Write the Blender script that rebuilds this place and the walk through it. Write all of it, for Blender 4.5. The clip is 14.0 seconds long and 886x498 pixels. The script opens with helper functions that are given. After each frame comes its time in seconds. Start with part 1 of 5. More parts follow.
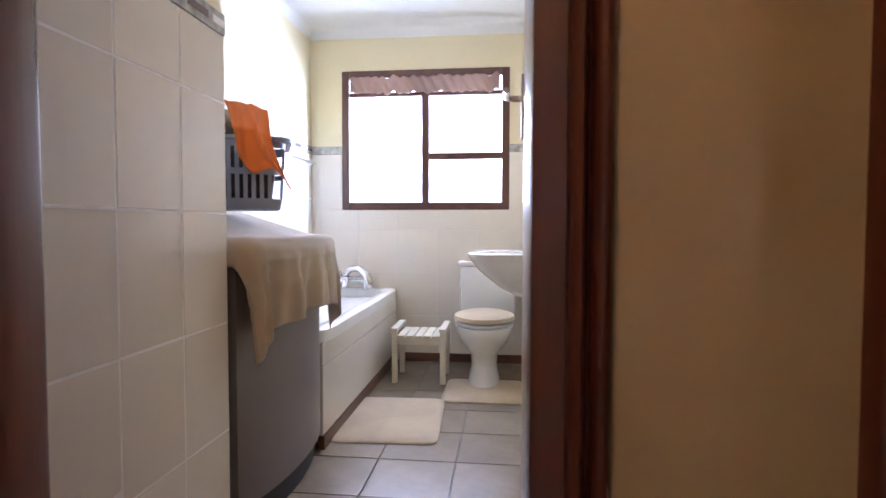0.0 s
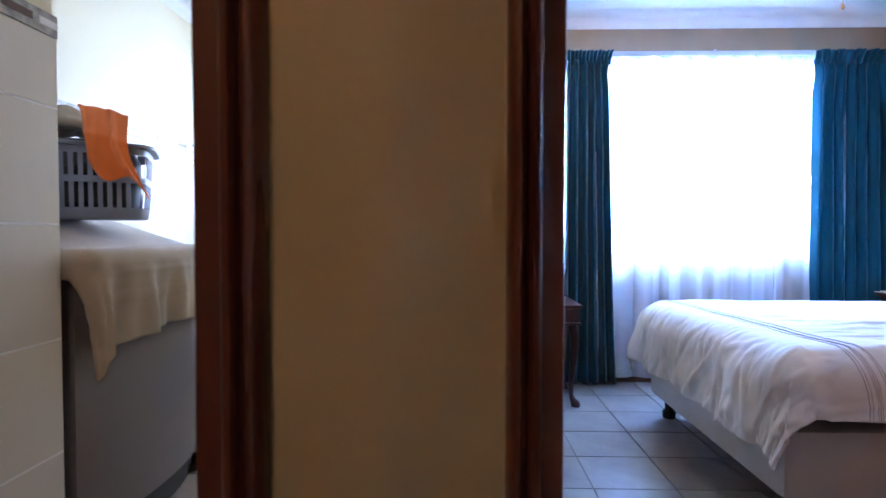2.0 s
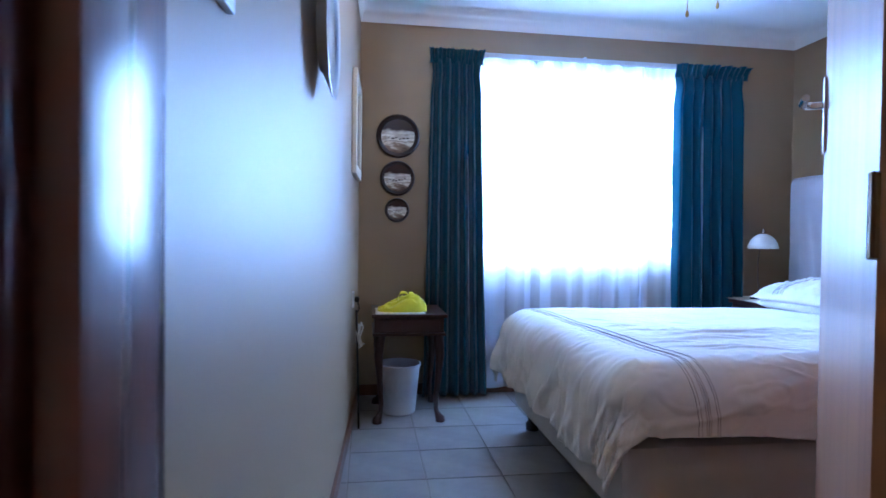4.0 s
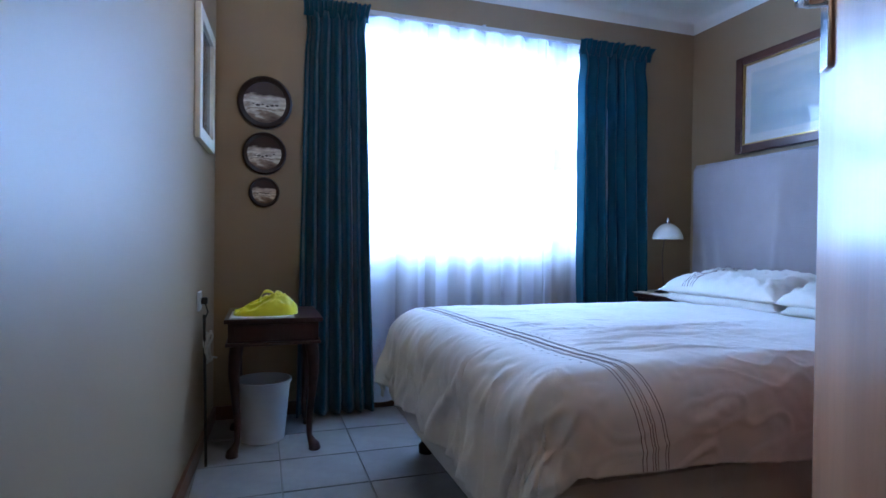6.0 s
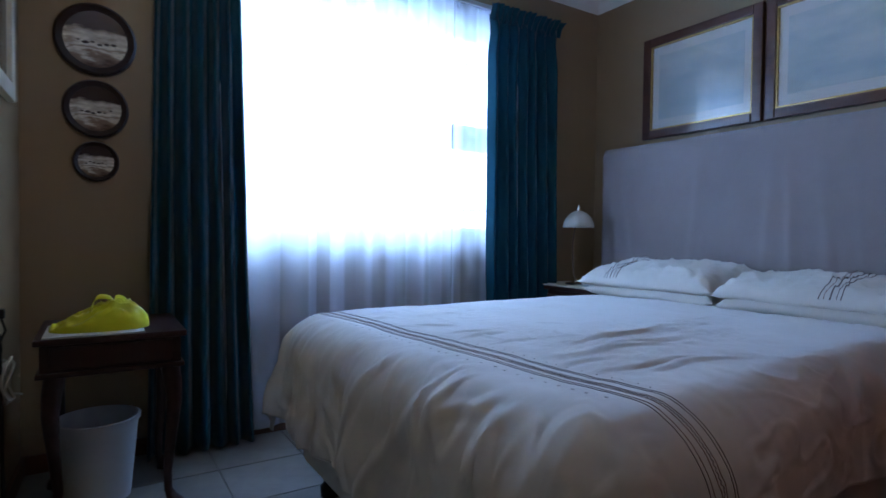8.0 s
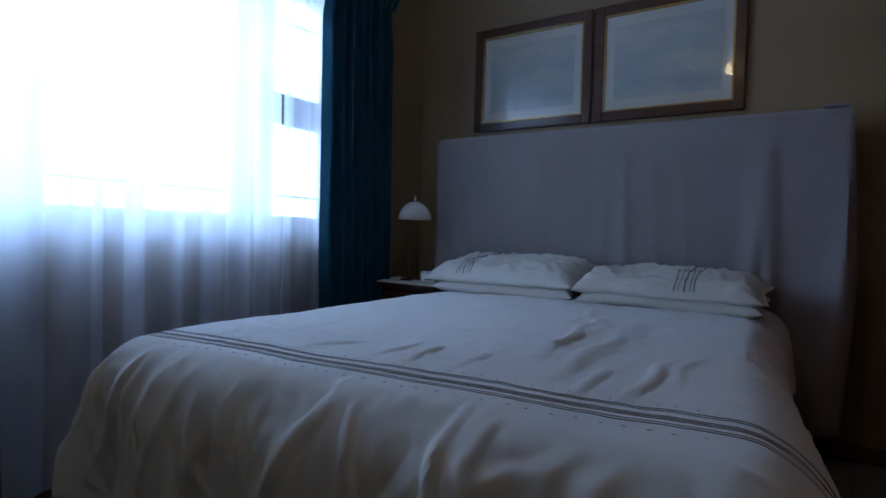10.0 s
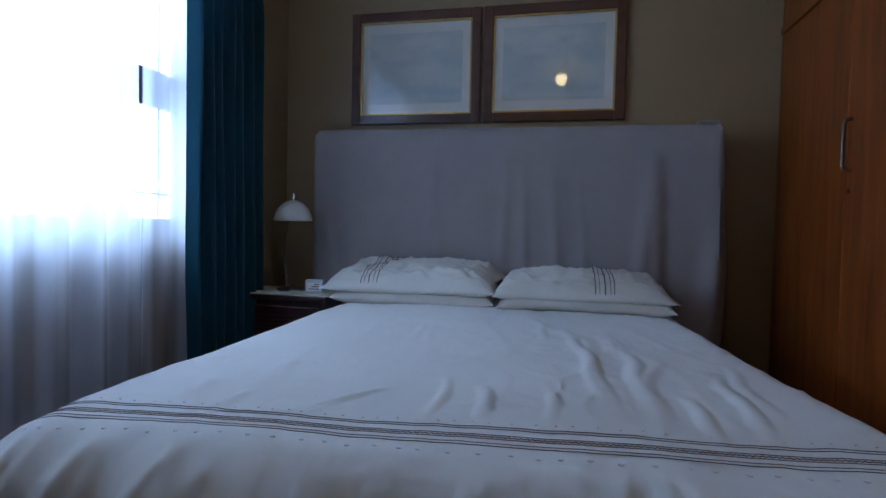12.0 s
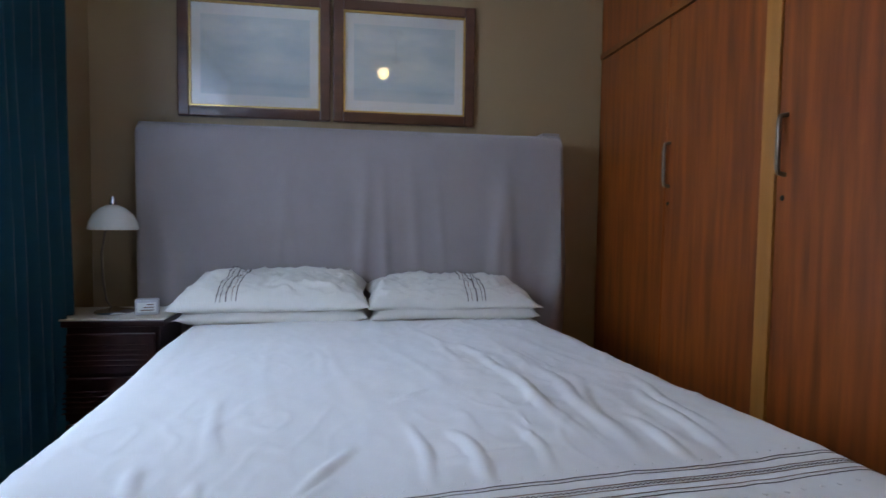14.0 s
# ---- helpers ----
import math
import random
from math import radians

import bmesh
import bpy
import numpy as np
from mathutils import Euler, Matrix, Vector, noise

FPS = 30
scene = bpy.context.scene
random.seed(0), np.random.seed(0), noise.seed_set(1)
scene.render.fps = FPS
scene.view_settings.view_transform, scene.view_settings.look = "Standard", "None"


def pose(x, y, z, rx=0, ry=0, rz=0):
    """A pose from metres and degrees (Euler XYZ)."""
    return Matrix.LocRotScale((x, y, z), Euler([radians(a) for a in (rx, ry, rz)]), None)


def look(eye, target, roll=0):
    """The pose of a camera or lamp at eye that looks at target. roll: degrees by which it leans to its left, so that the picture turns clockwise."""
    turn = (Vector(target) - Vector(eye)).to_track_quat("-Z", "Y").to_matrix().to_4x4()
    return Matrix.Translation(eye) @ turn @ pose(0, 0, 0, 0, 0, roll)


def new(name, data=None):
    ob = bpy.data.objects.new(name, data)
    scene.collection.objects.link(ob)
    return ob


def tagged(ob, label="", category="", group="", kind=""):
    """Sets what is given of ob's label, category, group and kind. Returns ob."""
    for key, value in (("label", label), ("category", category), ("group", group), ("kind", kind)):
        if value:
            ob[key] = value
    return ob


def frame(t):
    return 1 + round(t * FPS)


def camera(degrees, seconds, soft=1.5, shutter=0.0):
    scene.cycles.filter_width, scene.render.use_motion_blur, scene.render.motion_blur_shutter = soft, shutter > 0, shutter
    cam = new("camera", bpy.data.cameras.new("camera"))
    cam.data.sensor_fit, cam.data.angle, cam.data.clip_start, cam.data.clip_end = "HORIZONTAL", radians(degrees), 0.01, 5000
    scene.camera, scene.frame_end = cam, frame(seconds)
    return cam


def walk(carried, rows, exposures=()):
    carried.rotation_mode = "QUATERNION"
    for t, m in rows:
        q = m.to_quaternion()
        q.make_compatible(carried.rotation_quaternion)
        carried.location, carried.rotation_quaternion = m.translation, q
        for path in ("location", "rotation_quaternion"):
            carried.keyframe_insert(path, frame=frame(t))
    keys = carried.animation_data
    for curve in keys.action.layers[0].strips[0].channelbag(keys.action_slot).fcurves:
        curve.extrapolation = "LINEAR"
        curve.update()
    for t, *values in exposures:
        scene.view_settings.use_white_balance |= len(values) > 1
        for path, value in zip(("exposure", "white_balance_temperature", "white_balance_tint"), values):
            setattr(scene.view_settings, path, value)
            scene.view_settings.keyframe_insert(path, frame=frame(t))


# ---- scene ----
cam = camera(77.6, 14.0, shutter=0.4)
PATH = [
    (0, (0.042, 0.13, 1.008), (-0.180, 2.116, 0.925), 0.1),
    (0.5, (0.123, 0.145, 1.024), (-0.056, 2.135, 0.937), 0.1),
    (1, (0.177, 0.143, 1.022), (0.046, 2.137, 0.947), -0.1),
    (1.5, (0.252, 0.147, 1.024), (0.168, 2.144, 0.951), -0.2),
    (2, (0.348, 0.156, 1.022), (0.297, 2.154, 0.963), 0.1),
    (2.5, (0.443, 0.209, 1.025), (0.452, 2.208, 0.96), 0.2),
    (3, (0.518, 0.227, 1.025), (0.588, 2.225, 0.968), 0.3),
    (3.5, (0.574, 0.279, 1.025), (0.741, 2.272, 0.98), 0.6),
    (5.8, (0.806, 0.797, 0.943), (1.405, 2.705, 0.924), 0.7),
    (6, (0.811, 0.85, 0.94), (1.438, 2.749, 0.919), 0.7),
    (6.5, (0.84, 0.996, 0.938), (1.545, 2.867, 0.914), 0.7),
    (7, (0.845, 1.12, 0.919), (1.654, 2.948, 0.892), 0.8),
    (9.5, (0.771, 1.756, 0.938), (2.293, 3.052, 0.869), 1.2),
    (10, (0.767, 1.892, 0.913), (2.441, 2.985, 0.855), 1.6),
    (10.5, (0.747, 2.048, 0.914), (2.554, 2.903, 0.855), 1.4),
    (11, (0.759, 2.2, 0.92), (2.645, 2.863, 0.864), 1.5),
    (11.5, (0.777, 2.301, 0.941), (2.7, 2.848, 0.882), 1.3),
    (12, (0.782, 2.417, 0.948), (2.735, 2.842, 0.884), 1.3),
    (12.5, (0.786, 2.53, 0.955), (2.768, 2.79, 0.881), 1.2),
    (13, (0.798, 2.619, 0.966), (2.794, 2.71, 0.886), 1.1),
    (13.5, (0.818, 2.688, 0.999), (2.813, 2.573, 0.908), 1.0),
    (14, (0.838, 2.726, 1.04), (2.811, 2.417, 0.934), 0.8),
]
EXPOSURES = [(0.0, 1.70, 5650, 27), (0.6, 1.72, 5500, 25), (1.5, 1.52, 5250, 22), (3.0, 1.04, 4950, 20), (3.5, 0.90, 4950, 18), (5.8, 0.24, 5250, 13), (6.5, -0.04, 5450, 12), (7.2, -0.34, 5550, 11), (9.5, -1.5, 5900, 11), (10.5, -1.82, 6050, 11), (11.0, -1.85, 6050, 11), (12.0, -1.34, 6350, 12), (13.0, -0.94, 6750, 13), (14.0, -0.56, 7400, 14)]
walk(cam, [(t, look(eye, target, roll)) for t, eye, target, roll in PATH], EXPOSURES)

# ---- world and lights ----
world = bpy.data.worlds.new("world")
scene.world = world
world.use_nodes = True
wn = world.node_tree.nodes
sky = wn.new("ShaderNodeTexSky")
sky.sky_type, sky.sun_disc = "NISHITA", False
sky.sun_elevation, sky.sun_rotation = radians(50), radians(200)
world.node_tree.links.new(sky.outputs[0], wn["Background"].inputs[0])
wn["Background"].inputs[1].default_value = 0.12

BED_SKY, BATH_SKY, ROOM_LAMP, HALL_LAMP = 840.0, 20.0, 5.6, 4.9


def lamp(name, kind, m, watts, colour, **more):
    data = bpy.data.lights.new(name, kind)
    data.energy, data.color = watts, colour
    for key, value in more.items():
        if key == "size":
            data.shape, data.size, data.size_y = "RECTANGLE", value[0], value[1]
        elif key == "radius":
            data.shadow_soft_size = value
        elif key == "angle":
            data.angle = value
    ob = new(name, data)
    ob.matrix_world = m
    return ob


lamp("sun", "SUN", look((0, 0, 10), (1.2, 3.4, 6.2)), 3.0, (1.0, 0.95, 0.88), angle=radians(0.5))
lamp("bedroom_window_light", "AREA", look((2.30, 4.70, 1.95), (2.30, 2.70, 1.07)), BED_SKY, (0.50, 0.73, 1.0), size=(4.1, 2.4))
lamp("bathroom_window_light", "AREA", look((-0.55, 4.55, 1.65), (-0.55, 2.0, 1.2)), BATH_SKY, (0.80, 0.88, 1.0), size=(1.3, 1.1))
lamp("bedroom_lamp_light", "POINT", pose(1.03, 2.48, 2.43), ROOM_LAMP, (1.0, 0.77, 0.38), radius=0.055)
lamp("hall_lamp_light", "POINT", pose(-0.25, -0.25, 2.26), HALL_LAMP, (1.0, 0.66, 0.32), radius=0.07)


# ---- materials ----
def material(name, colour, rough=0.6, metal=0.0, vary=0.08, scale=6.0, bump=0.0, bump_scale=60.0, stretch=(1, 1, 1), spread=0.0, coat=0.0, sheen=0.0, second=None, spec=0.5):
    """Principled paint with broad stains, fine grain and relief; spread: how far one piece differs from the next."""
    mt = bpy.data.materials.new(name)
    mt.use_nodes = True
    n, l = mt.node_tree.nodes, mt.node_tree.links
    b = n["Principled BSDF"]
    co = n.new("ShaderNodeTexCoord")
    mp = n.new("ShaderNodeMapping")
    mp.inputs["Scale"].default_value = stretch
    l.new(co.outputs["Object"], mp.inputs[0])
    big = n.new("ShaderNodeTexNoise")
    big.inputs["Scale"].default_value, big.inputs["Detail"].default_value = scale, 5
    l.new(mp.outputs[0], big.inputs[0])
    fine = n.new("ShaderNodeTexNoise")
    fine.inputs["Scale"].default_value, fine.inputs["Detail"].default_value = bump_scale, 6
    l.new(mp.outputs[0], fine.inputs[0])
    ramp = n.new("ShaderNodeValToRGB")
    dark = second or [c * (1 - 2.2 * vary) for c in colour]
    ramp.color_ramp.elements[0].position, ramp.color_ramp.elements[1].position = 0.3, 0.68
    ramp.color_ramp.elements[0].color = (*dark, 1)
    ramp.color_ramp.elements[1].color = (*colour, 1)
    l.new(big.outputs[0], ramp.inputs[0])
    mix = n.new("ShaderNodeMix")
    mix.data_type, mix.blend_type = "RGBA", "MULTIPLY"
    mix.inputs["Factor"].default_value = min(1.0, 3 * vary)
    l.new(ramp.outputs[0], mix.inputs["A"])
    grey = n.new("ShaderNodeMapRange")
    grey.inputs["To Min"].default_value, grey.inputs["To Max"].default_value = 0.7, 1.25
    l.new(fine.outputs[0], grey.inputs[0])
    l.new(grey.outputs[0], mix.inputs["B"])
    last = mix.outputs["Result"]
    if spread:
        info = n.new("ShaderNodeObjectInfo")
        mr = n.new("ShaderNodeMapRange")
        mr.inputs["To Min"].default_value, mr.inputs["To Max"].default_value = 1 - spread, 1 + spread
        l.new(info.outputs["Random"], mr.inputs[0])
        hv = n.new("ShaderNodeHueSaturation")
        l.new(mr.outputs[0], hv.inputs["Value"])
        l.new(last, hv.inputs["Color"])
        last = hv.outputs[0]
    l.new(last, b.inputs["Base Color"])
    rr = n.new("ShaderNodeMapRange")
    rr.inputs["To Min"].default_value, rr.inputs["To Max"].default_value = max(0.02, rough - 0.03), min(1, rough + 0.03)
    l.new(big.outputs[0], rr.inputs[0])
    l.new(rr.outputs[0], b.inputs["Roughness"])
    b.inputs["Metallic"].default_value = metal
    b.inputs["Coat Weight"].default_value = coat
    b.inputs["Coat Roughness"].default_value = 0.15
    b.inputs["Sheen Weight"].default_value = sheen
    b.inputs["Specular IOR Level"].default_value = spec
    if bump:
        bp = n.new("ShaderNodeBump")
        bp.inputs["Strength"].default_value, bp.inputs["Distance"].default_value = bump, 0.004
        l.new(fine.outputs[0], bp.inputs["Height"])
        l.new(bp.outputs[0], b.inputs["Normal"])
    return mt


def woven(name, colour, rough=0.9, threads=900.0, through_light=0.0, vary=0.05, strength=0.25):
    """Cloth: a fine weave in two directions; through_light lets light shine through it."""
    mt = material(name, colour, rough, vary=vary, scale=4, bump_scale=25, sheen=0.25, spec=0.15)
    n, l = mt.node_tree.nodes, mt.node_tree.links
    b = n["Principled BSDF"]
    co = n.new("ShaderNodeTexCoord")
    w = []
    for axis in ("X", "Z"):
        wv = n.new("ShaderNodeTexWave")
        wv.bands_direction = axis
        wv.inputs["Scale"].default_value, wv.inputs["Distortion"].default_value = threads / 6, 1.5
        l.new(co.outputs["Object"], wv.inputs[0])
        w.append(wv)
    ad = n.new("ShaderNodeMath")
    l.new(w[0].outputs["Fac"], ad.inputs[0])
    l.new(w[1].outputs["Fac"], ad.inputs[1])
    bp = n.new("ShaderNodeBump")
    bp.inputs["Strength"].default_value, bp.inputs["Distance"].default_value = strength, 0.001
    l.new(ad.outputs[0], bp.inputs["Height"])
    l.new(bp.outputs[0], b.inputs["Normal"])
    if through_light:
        tr = n.new("ShaderNodeBsdfTranslucent")
        tr.inputs[0].default_value = (*colour, 1)
        mx = n.new("ShaderNodeMixShader")
        mx.inputs[0].default_value = through_light
        l.new(b.outputs[0], mx.inputs[1])
        l.new(tr.outputs[0], mx.inputs[2])
        l.new(mx.outputs[0], n["Material Output"].inputs[0])
    return mt


def wood(name, light, dark, rough=0.35, along="Z", rings=9.0, coat=0.3, spread=0.0):
    """Varnished timber with streaked grain along one axis."""
    stretch = {"Z": (1, 1, 0.06), "X": (0.06, 1, 1), "Y": (1, 0.06, 1)}[along]
    mt = material(name, light, rough, vary=0.14, scale=rings, bump=0.08, bump_scale=rings * 14, stretch=stretch, second=dark, coat=coat, spread=spread)
    return mt


def sheer(name, colour, clear, swing):
    mt = bpy.data.materials.new(name)
    mt.use_nodes = True
    n, l = mt.node_tree.nodes, mt.node_tree.links
    n.remove(n["Principled BSDF"])
    tp, tl, df = n.new("ShaderNodeBsdfTransparent"), n.new("ShaderNodeBsdfTranslucent"), n.new("ShaderNodeBsdfDiffuse")
    tl.inputs[0].default_value = df.inputs[0].default_value = (*colour, 1)
    noi = n.new("ShaderNodeTexNoise")
    noi.inputs["Scale"].default_value, noi.inputs["Detail"].default_value = 1.9, 0.0
    co, mp = n.new("ShaderNodeTexCoord"), n.new("ShaderNodeMapping")
    mp.inputs["Scale"].default_value = (6, 6, 0.04)
    l.new(co.outputs["Object"], mp.inputs[0])
    l.new(mp.outputs[0], noi.inputs[0])
    mr = n.new("ShaderNodeMapRange")
    mr.inputs["To Min"].default_value, mr.inputs["To Max"].default_value = clear - swing, clear + swing
    mr.inputs["From Min"].default_value, mr.inputs["From Max"].default_value = 0.46, 0.54
    l.new(noi.outputs[0], mr.inputs[0])
    a, c = n.new("ShaderNodeMixShader"), n.new("ShaderNodeMixShader")
    a.inputs[0].default_value = 0.3
    l.new(tl.outputs[0], a.inputs[1])
    l.new(df.outputs[0], a.inputs[2])
    l.new(mr.outputs[0], c.inputs[0])
    l.new(a.outputs[0], c.inputs[1])
    l.new(tp.outputs[0], c.inputs[2])
    l.new(c.outputs[0], n["Material Output"].inputs[0])
    return mt


def glass(name, rough=0.0, tint=(1, 1, 1)):
    mt = bpy.data.materials.new(name)
    mt.use_nodes = True
    b = mt.node_tree.nodes["Principled BSDF"]
    b.inputs["Base Color"].default_value = (*tint, 1)
    b.inputs["Transmission Weight"].default_value = 1
    b.inputs["Roughness"].default_value, b.inputs["IOR"].default_value = rough, 1.45
    return mt


def landscape(name):
    """A sepia view: dark sky, pale clouds, brown ground, with ragged edges between them."""
    mt = material(name, (0.7, 0.6, 0.5), 0.2, vary=0.1)
    n, l = mt.node_tree.nodes, mt.node_tree.links
    co, sep, noi = n.new("ShaderNodeTexCoord"), n.new("ShaderNodeSeparateXYZ"), n.new("ShaderNodeTexNoise")
    noi.inputs["Scale"].default_value, noi.inputs["Detail"].default_value = 3.2, 5.0
    mp = n.new("ShaderNodeMapping")
    mp.inputs["Scale"].default_value = (0.7, 1.8, 1.0)
    l.new(co.outputs["Generated"], sep.inputs[0])
    l.new(co.outputs["Generated"], mp.inputs[0])
    l.new(mp.outputs[0], noi.inputs[0])
    ad = n.new("ShaderNodeMath")
    ad.operation = "MULTIPLY_ADD"
    ad.inputs[1].default_value = 0.75
    l.new(noi.outputs[0], ad.inputs[0])
    l.new(sep.outputs["Y"], ad.inputs[2])
    ramp = n.new("ShaderNodeValToRGB")
    stops = ((0.34, (0.10, 0.06, 0.045)), (0.55, (0.30, 0.21, 0.15)), (0.64, (0.80, 0.72, 0.60)), (0.72, (0.34, 0.26, 0.20)), (0.82, (0.86, 0.80, 0.70)), (0.98, (0.42, 0.34, 0.28)), (1.07, (0.05, 0.03, 0.03)))
    sc = n.new("ShaderNodeMath")
    sc.operation = "MULTIPLY"
    sc.inputs[1].default_value = 0.9
    l.new(ad.outputs[0], sc.inputs[0])
    for k, (at, col) in enumerate(stops):
        e = ramp.color_ramp.elements[k] if k < 2 else ramp.color_ramp.elements.new(at * 0.9)
        e.position, e.color = at * 0.9, (*col, 1)
    l.new(sc.outputs[0], ramp.inputs[0])
    l.new(ramp.outputs[0], n["Principled BSDF"].inputs["Base Color"])
    return mt


TAUPE = material("taupe_wall_paint", (0.30, 0.199, 0.102), 0.48, vary=0.03, scale=1.3, bump=0.05, bump_scale=180, spec=0.66)
HALL = material("hall_wall_paint", (0.42, 0.295, 0.15), 0.26, vary=0.04, scale=1.5, bump=0.06, bump_scale=150)
CREAM = material("cream_wall_paint", (0.80, 0.70, 0.46), 0.55, vary=0.03, scale=1.4, bump=0.05, bump_scale=160)
CEIL = material("ceiling_paint", (0.82, 0.81, 0.78), 0.7, vary=0.03, scale=1.2, bump=0.05, bump_scale=90)
GROUT = material("grey_grout", (0.235, 0.22, 0.20), 0.8, vary=0.1, scale=9, bump=0.3, bump_scale=120)
WGROUT = material("pale_grout", (0.93, 0.90, 0.86), 0.8, vary=0.02, scale=9, bump=0.2, bump_scale=120)
FTILE = material("mottled_grey_floor_tile", (0.275, 0.258, 0.24), 0.32, vary=0.11, scale=7, bump=0.05, bump_scale=30, spread=0.09, spec=0.4)
BTILE = material("beige_bathroom_floor_tile", (0.31, 0.25, 0.18), 0.24, vary=0.09, scale=5, bump=0.05, bump_scale=30, spread=0.08)
FAINT_GROUT = material("cream_grout", (0.74, 0.69, 0.62), 0.7, vary=0.02, scale=9)
WTILE = material("white_wall_tile", (0.80, 0.73, 0.62), 0.16, vary=0.015, scale=3, bump=0.04, bump_scale=14, spread=0.02)
BORDER = material("patterned_border_tile", (0.62, 0.58, 0.52), 0.25, vary=0.25, scale=26, stretch=(1, 1, 4))
FRAME_WOOD = wood("red_varnished_frame_wood", (0.15, 0.035, 0.017), (0.050, 0.012, 0.008), 0.28, "Z", 16, 0.35)
FRAME_WOOD_X = wood("red_varnished_lintel_wood", (0.17, 0.042, 0.02), (0.065, 0.017, 0.010), 0.24, "X", 11, 0.5)
SKIRT = wood("brown_skirting_wood", (0.16, 0.065, 0.03), (0.09, 0.035, 0.016), 0.4, "Y", 11)
WIN_WOOD = wood("dark_window_wood", (0.13, 0.055, 0.035), (0.07, 0.028, 0.02), 0.35, "Z", 12)
ROBE = wood("orange_brown_wardrobe_veneer", (0.27, 0.060, 0.008), (0.13, 0.024, 0.003), 0.42, "Z", 34, 0.08)
ROBE_X = wood("orange_brown_rail_veneer", (0.23, 0.06, 0.010), (0.14, 0.034, 0.006), 0.42, "X", 15, 0.08)
ROBE_PALE = wood("pale_wardrobe_strip", (0.40, 0.155, 0.03), (0.27, 0.095, 0.018), 0.4, "Z", 15, 0.2)
LEAF_WOOD = wood("varnished_door_veneer", (0.44, 0.23, 0.125), (0.32, 0.15, 0.075), 0.34, "Z", 13, 0.25)
MAHOG = wood("dark_mahogany", (0.042, 0.012, 0.009), (0.018, 0.005, 0.004), 0.38, "X", 12, 0.15)
PIC_WOOD = wood("picture_frame_wood", (0.115, 0.038, 0.019), (0.06, 0.02, 0.01), 0.35, "Y", 14, 0.3)
GOLD = material("gold_slip", (0.62, 0.42, 0.15), 0.35, 0.9, vary=0.1, scale=30)
CHROME = material("chrome", (0.78, 0.79, 0.80), 0.12, 1.0, vary=0.02)
BRONZE = material("dull_bronze_metal", (0.20, 0.15, 0.12), 0.4, 0.9, vary=0.1, scale=30)
PORCELAIN = material("white_porcelain", (0.84, 0.83, 0.80), 0.1, vary=0.01, coat=0.3)
ENAMEL = material("white_bath_enamel", (0.82, 0.81, 0.78), 0.14, vary=0.01)
BATHPANEL = material("white_bath_panel", (0.76, 0.71, 0.62), 0.25, vary=0.02, scale=3)
WHITEPAINT = material("white_painted_wood", (0.78, 0.72, 0.58), 0.45, vary=0.05, scale=12, bump=0.1, bump_scale=90)
WHITEPLASTIC = material("white_plastic", (0.58, 0.59, 0.62), 0.35, vary=0.02)
GREYPLASTIC = material("grey_blue_plastic", (0.26, 0.28, 0.34), 0.42, vary=0.04)
DARKPLASTIC = material("dark_plastic", (0.025, 0.025, 0.03), 0.5, vary=0.05)
SILVER = material("silver_grey_enamel", (0.23, 0.205, 0.21), 0.36, 0.35, vary=0.03, scale=2, bump=0.02, bump_scale=300)
ORANGE = woven("orange_towel_cloth", (0.85, 0.21, 0.035), 0.95, 500)
BEIGE = woven("beige_towel_cloth", (0.56, 0.465, 0.345), 0.95, 1500, vary=0.08, strength=0.2)
MAT = woven("cream_bath_mat_pile", (0.62, 0.50, 0.34), 0.98, 260, vary=0.1, strength=0.8)
DUVET = woven("white_cotton", (0.69, 0.66, 0.64), 0.8, 4200, vary=0.025, strength=0.12)
PILLOW = woven("white_pillow_cotton", (0.68, 0.64, 0.58), 0.85, 3600, vary=0.05, strength=0.12)
SHEET = woven("lilac_grey_cover_cloth", (0.315, 0.27, 0.268), 0.85, 3000, vary=0.04)
TEAL = woven("teal_curtain_cloth", (0.008, 0.080, 0.124), 0.75, 1500, 0.26, vary=0.06)
NET = sheer("white_net", (0.80, 0.84, 1.0), 0.17, 0.16)
THIN_NET = sheer("thin_white_net", (0.80, 0.84, 1.0), 0.44, 0.14)
DIVAN = woven("white_divan_cloth", (0.66, 0.62, 0.60), 0.9, 3000, vary=0.04)
THREAD = material("dark_brown_thread", (0.085, 0.05, 0.055), 0.8, vary=0.15, scale=90)
THREAD2 = material("rust_thread", (0.27, 0.15, 0.12), 0.8, vary=0.15, scale=90)
YELLOW = material("yellow_plastic_bag", (0.72, 0.66, 0.015), 0.3, vary=0.06, scale=9)
PLATE_RIM = material("dark_plate_rim", (0.035, 0.02, 0.018), 0.3, vary=0.1, scale=12)
PLATE_ART = landscape("sepia_landscape_print")
MOUNT = material("pale_mount_card", (0.84, 0.85, 0.83), 0.5, vary=0.02)
ART = material("misty_seascape_print", (0.78, 0.82, 0.80), 0.5, vary=0.05, scale=4, second=(0.50, 0.62, 0.66), stretch=(1, 0.8, 2.0))
DARKART = material("dark_brown_print", (0.16, 0.135, 0.11), 0.2, vary=0.15, scale=9, second=(0.07, 0.06, 0.055))
PANE = glass("clear_glass")
FROST = glass("obscure_glass", 0.35)
LAMPSHADE = material("white_glass_shade", (0.62, 0.59, 0.52), 0.2, vary=0.02)
MARBLE = material("cream_table_cover", (0.66, 0.60, 0.48), 0.5, vary=0.06, scale=14)
GRASS = material("lawn", (0.06, 0.10, 0.03), 0.9, vary=0.2, scale=3, bump=0.6, bump_scale=60)
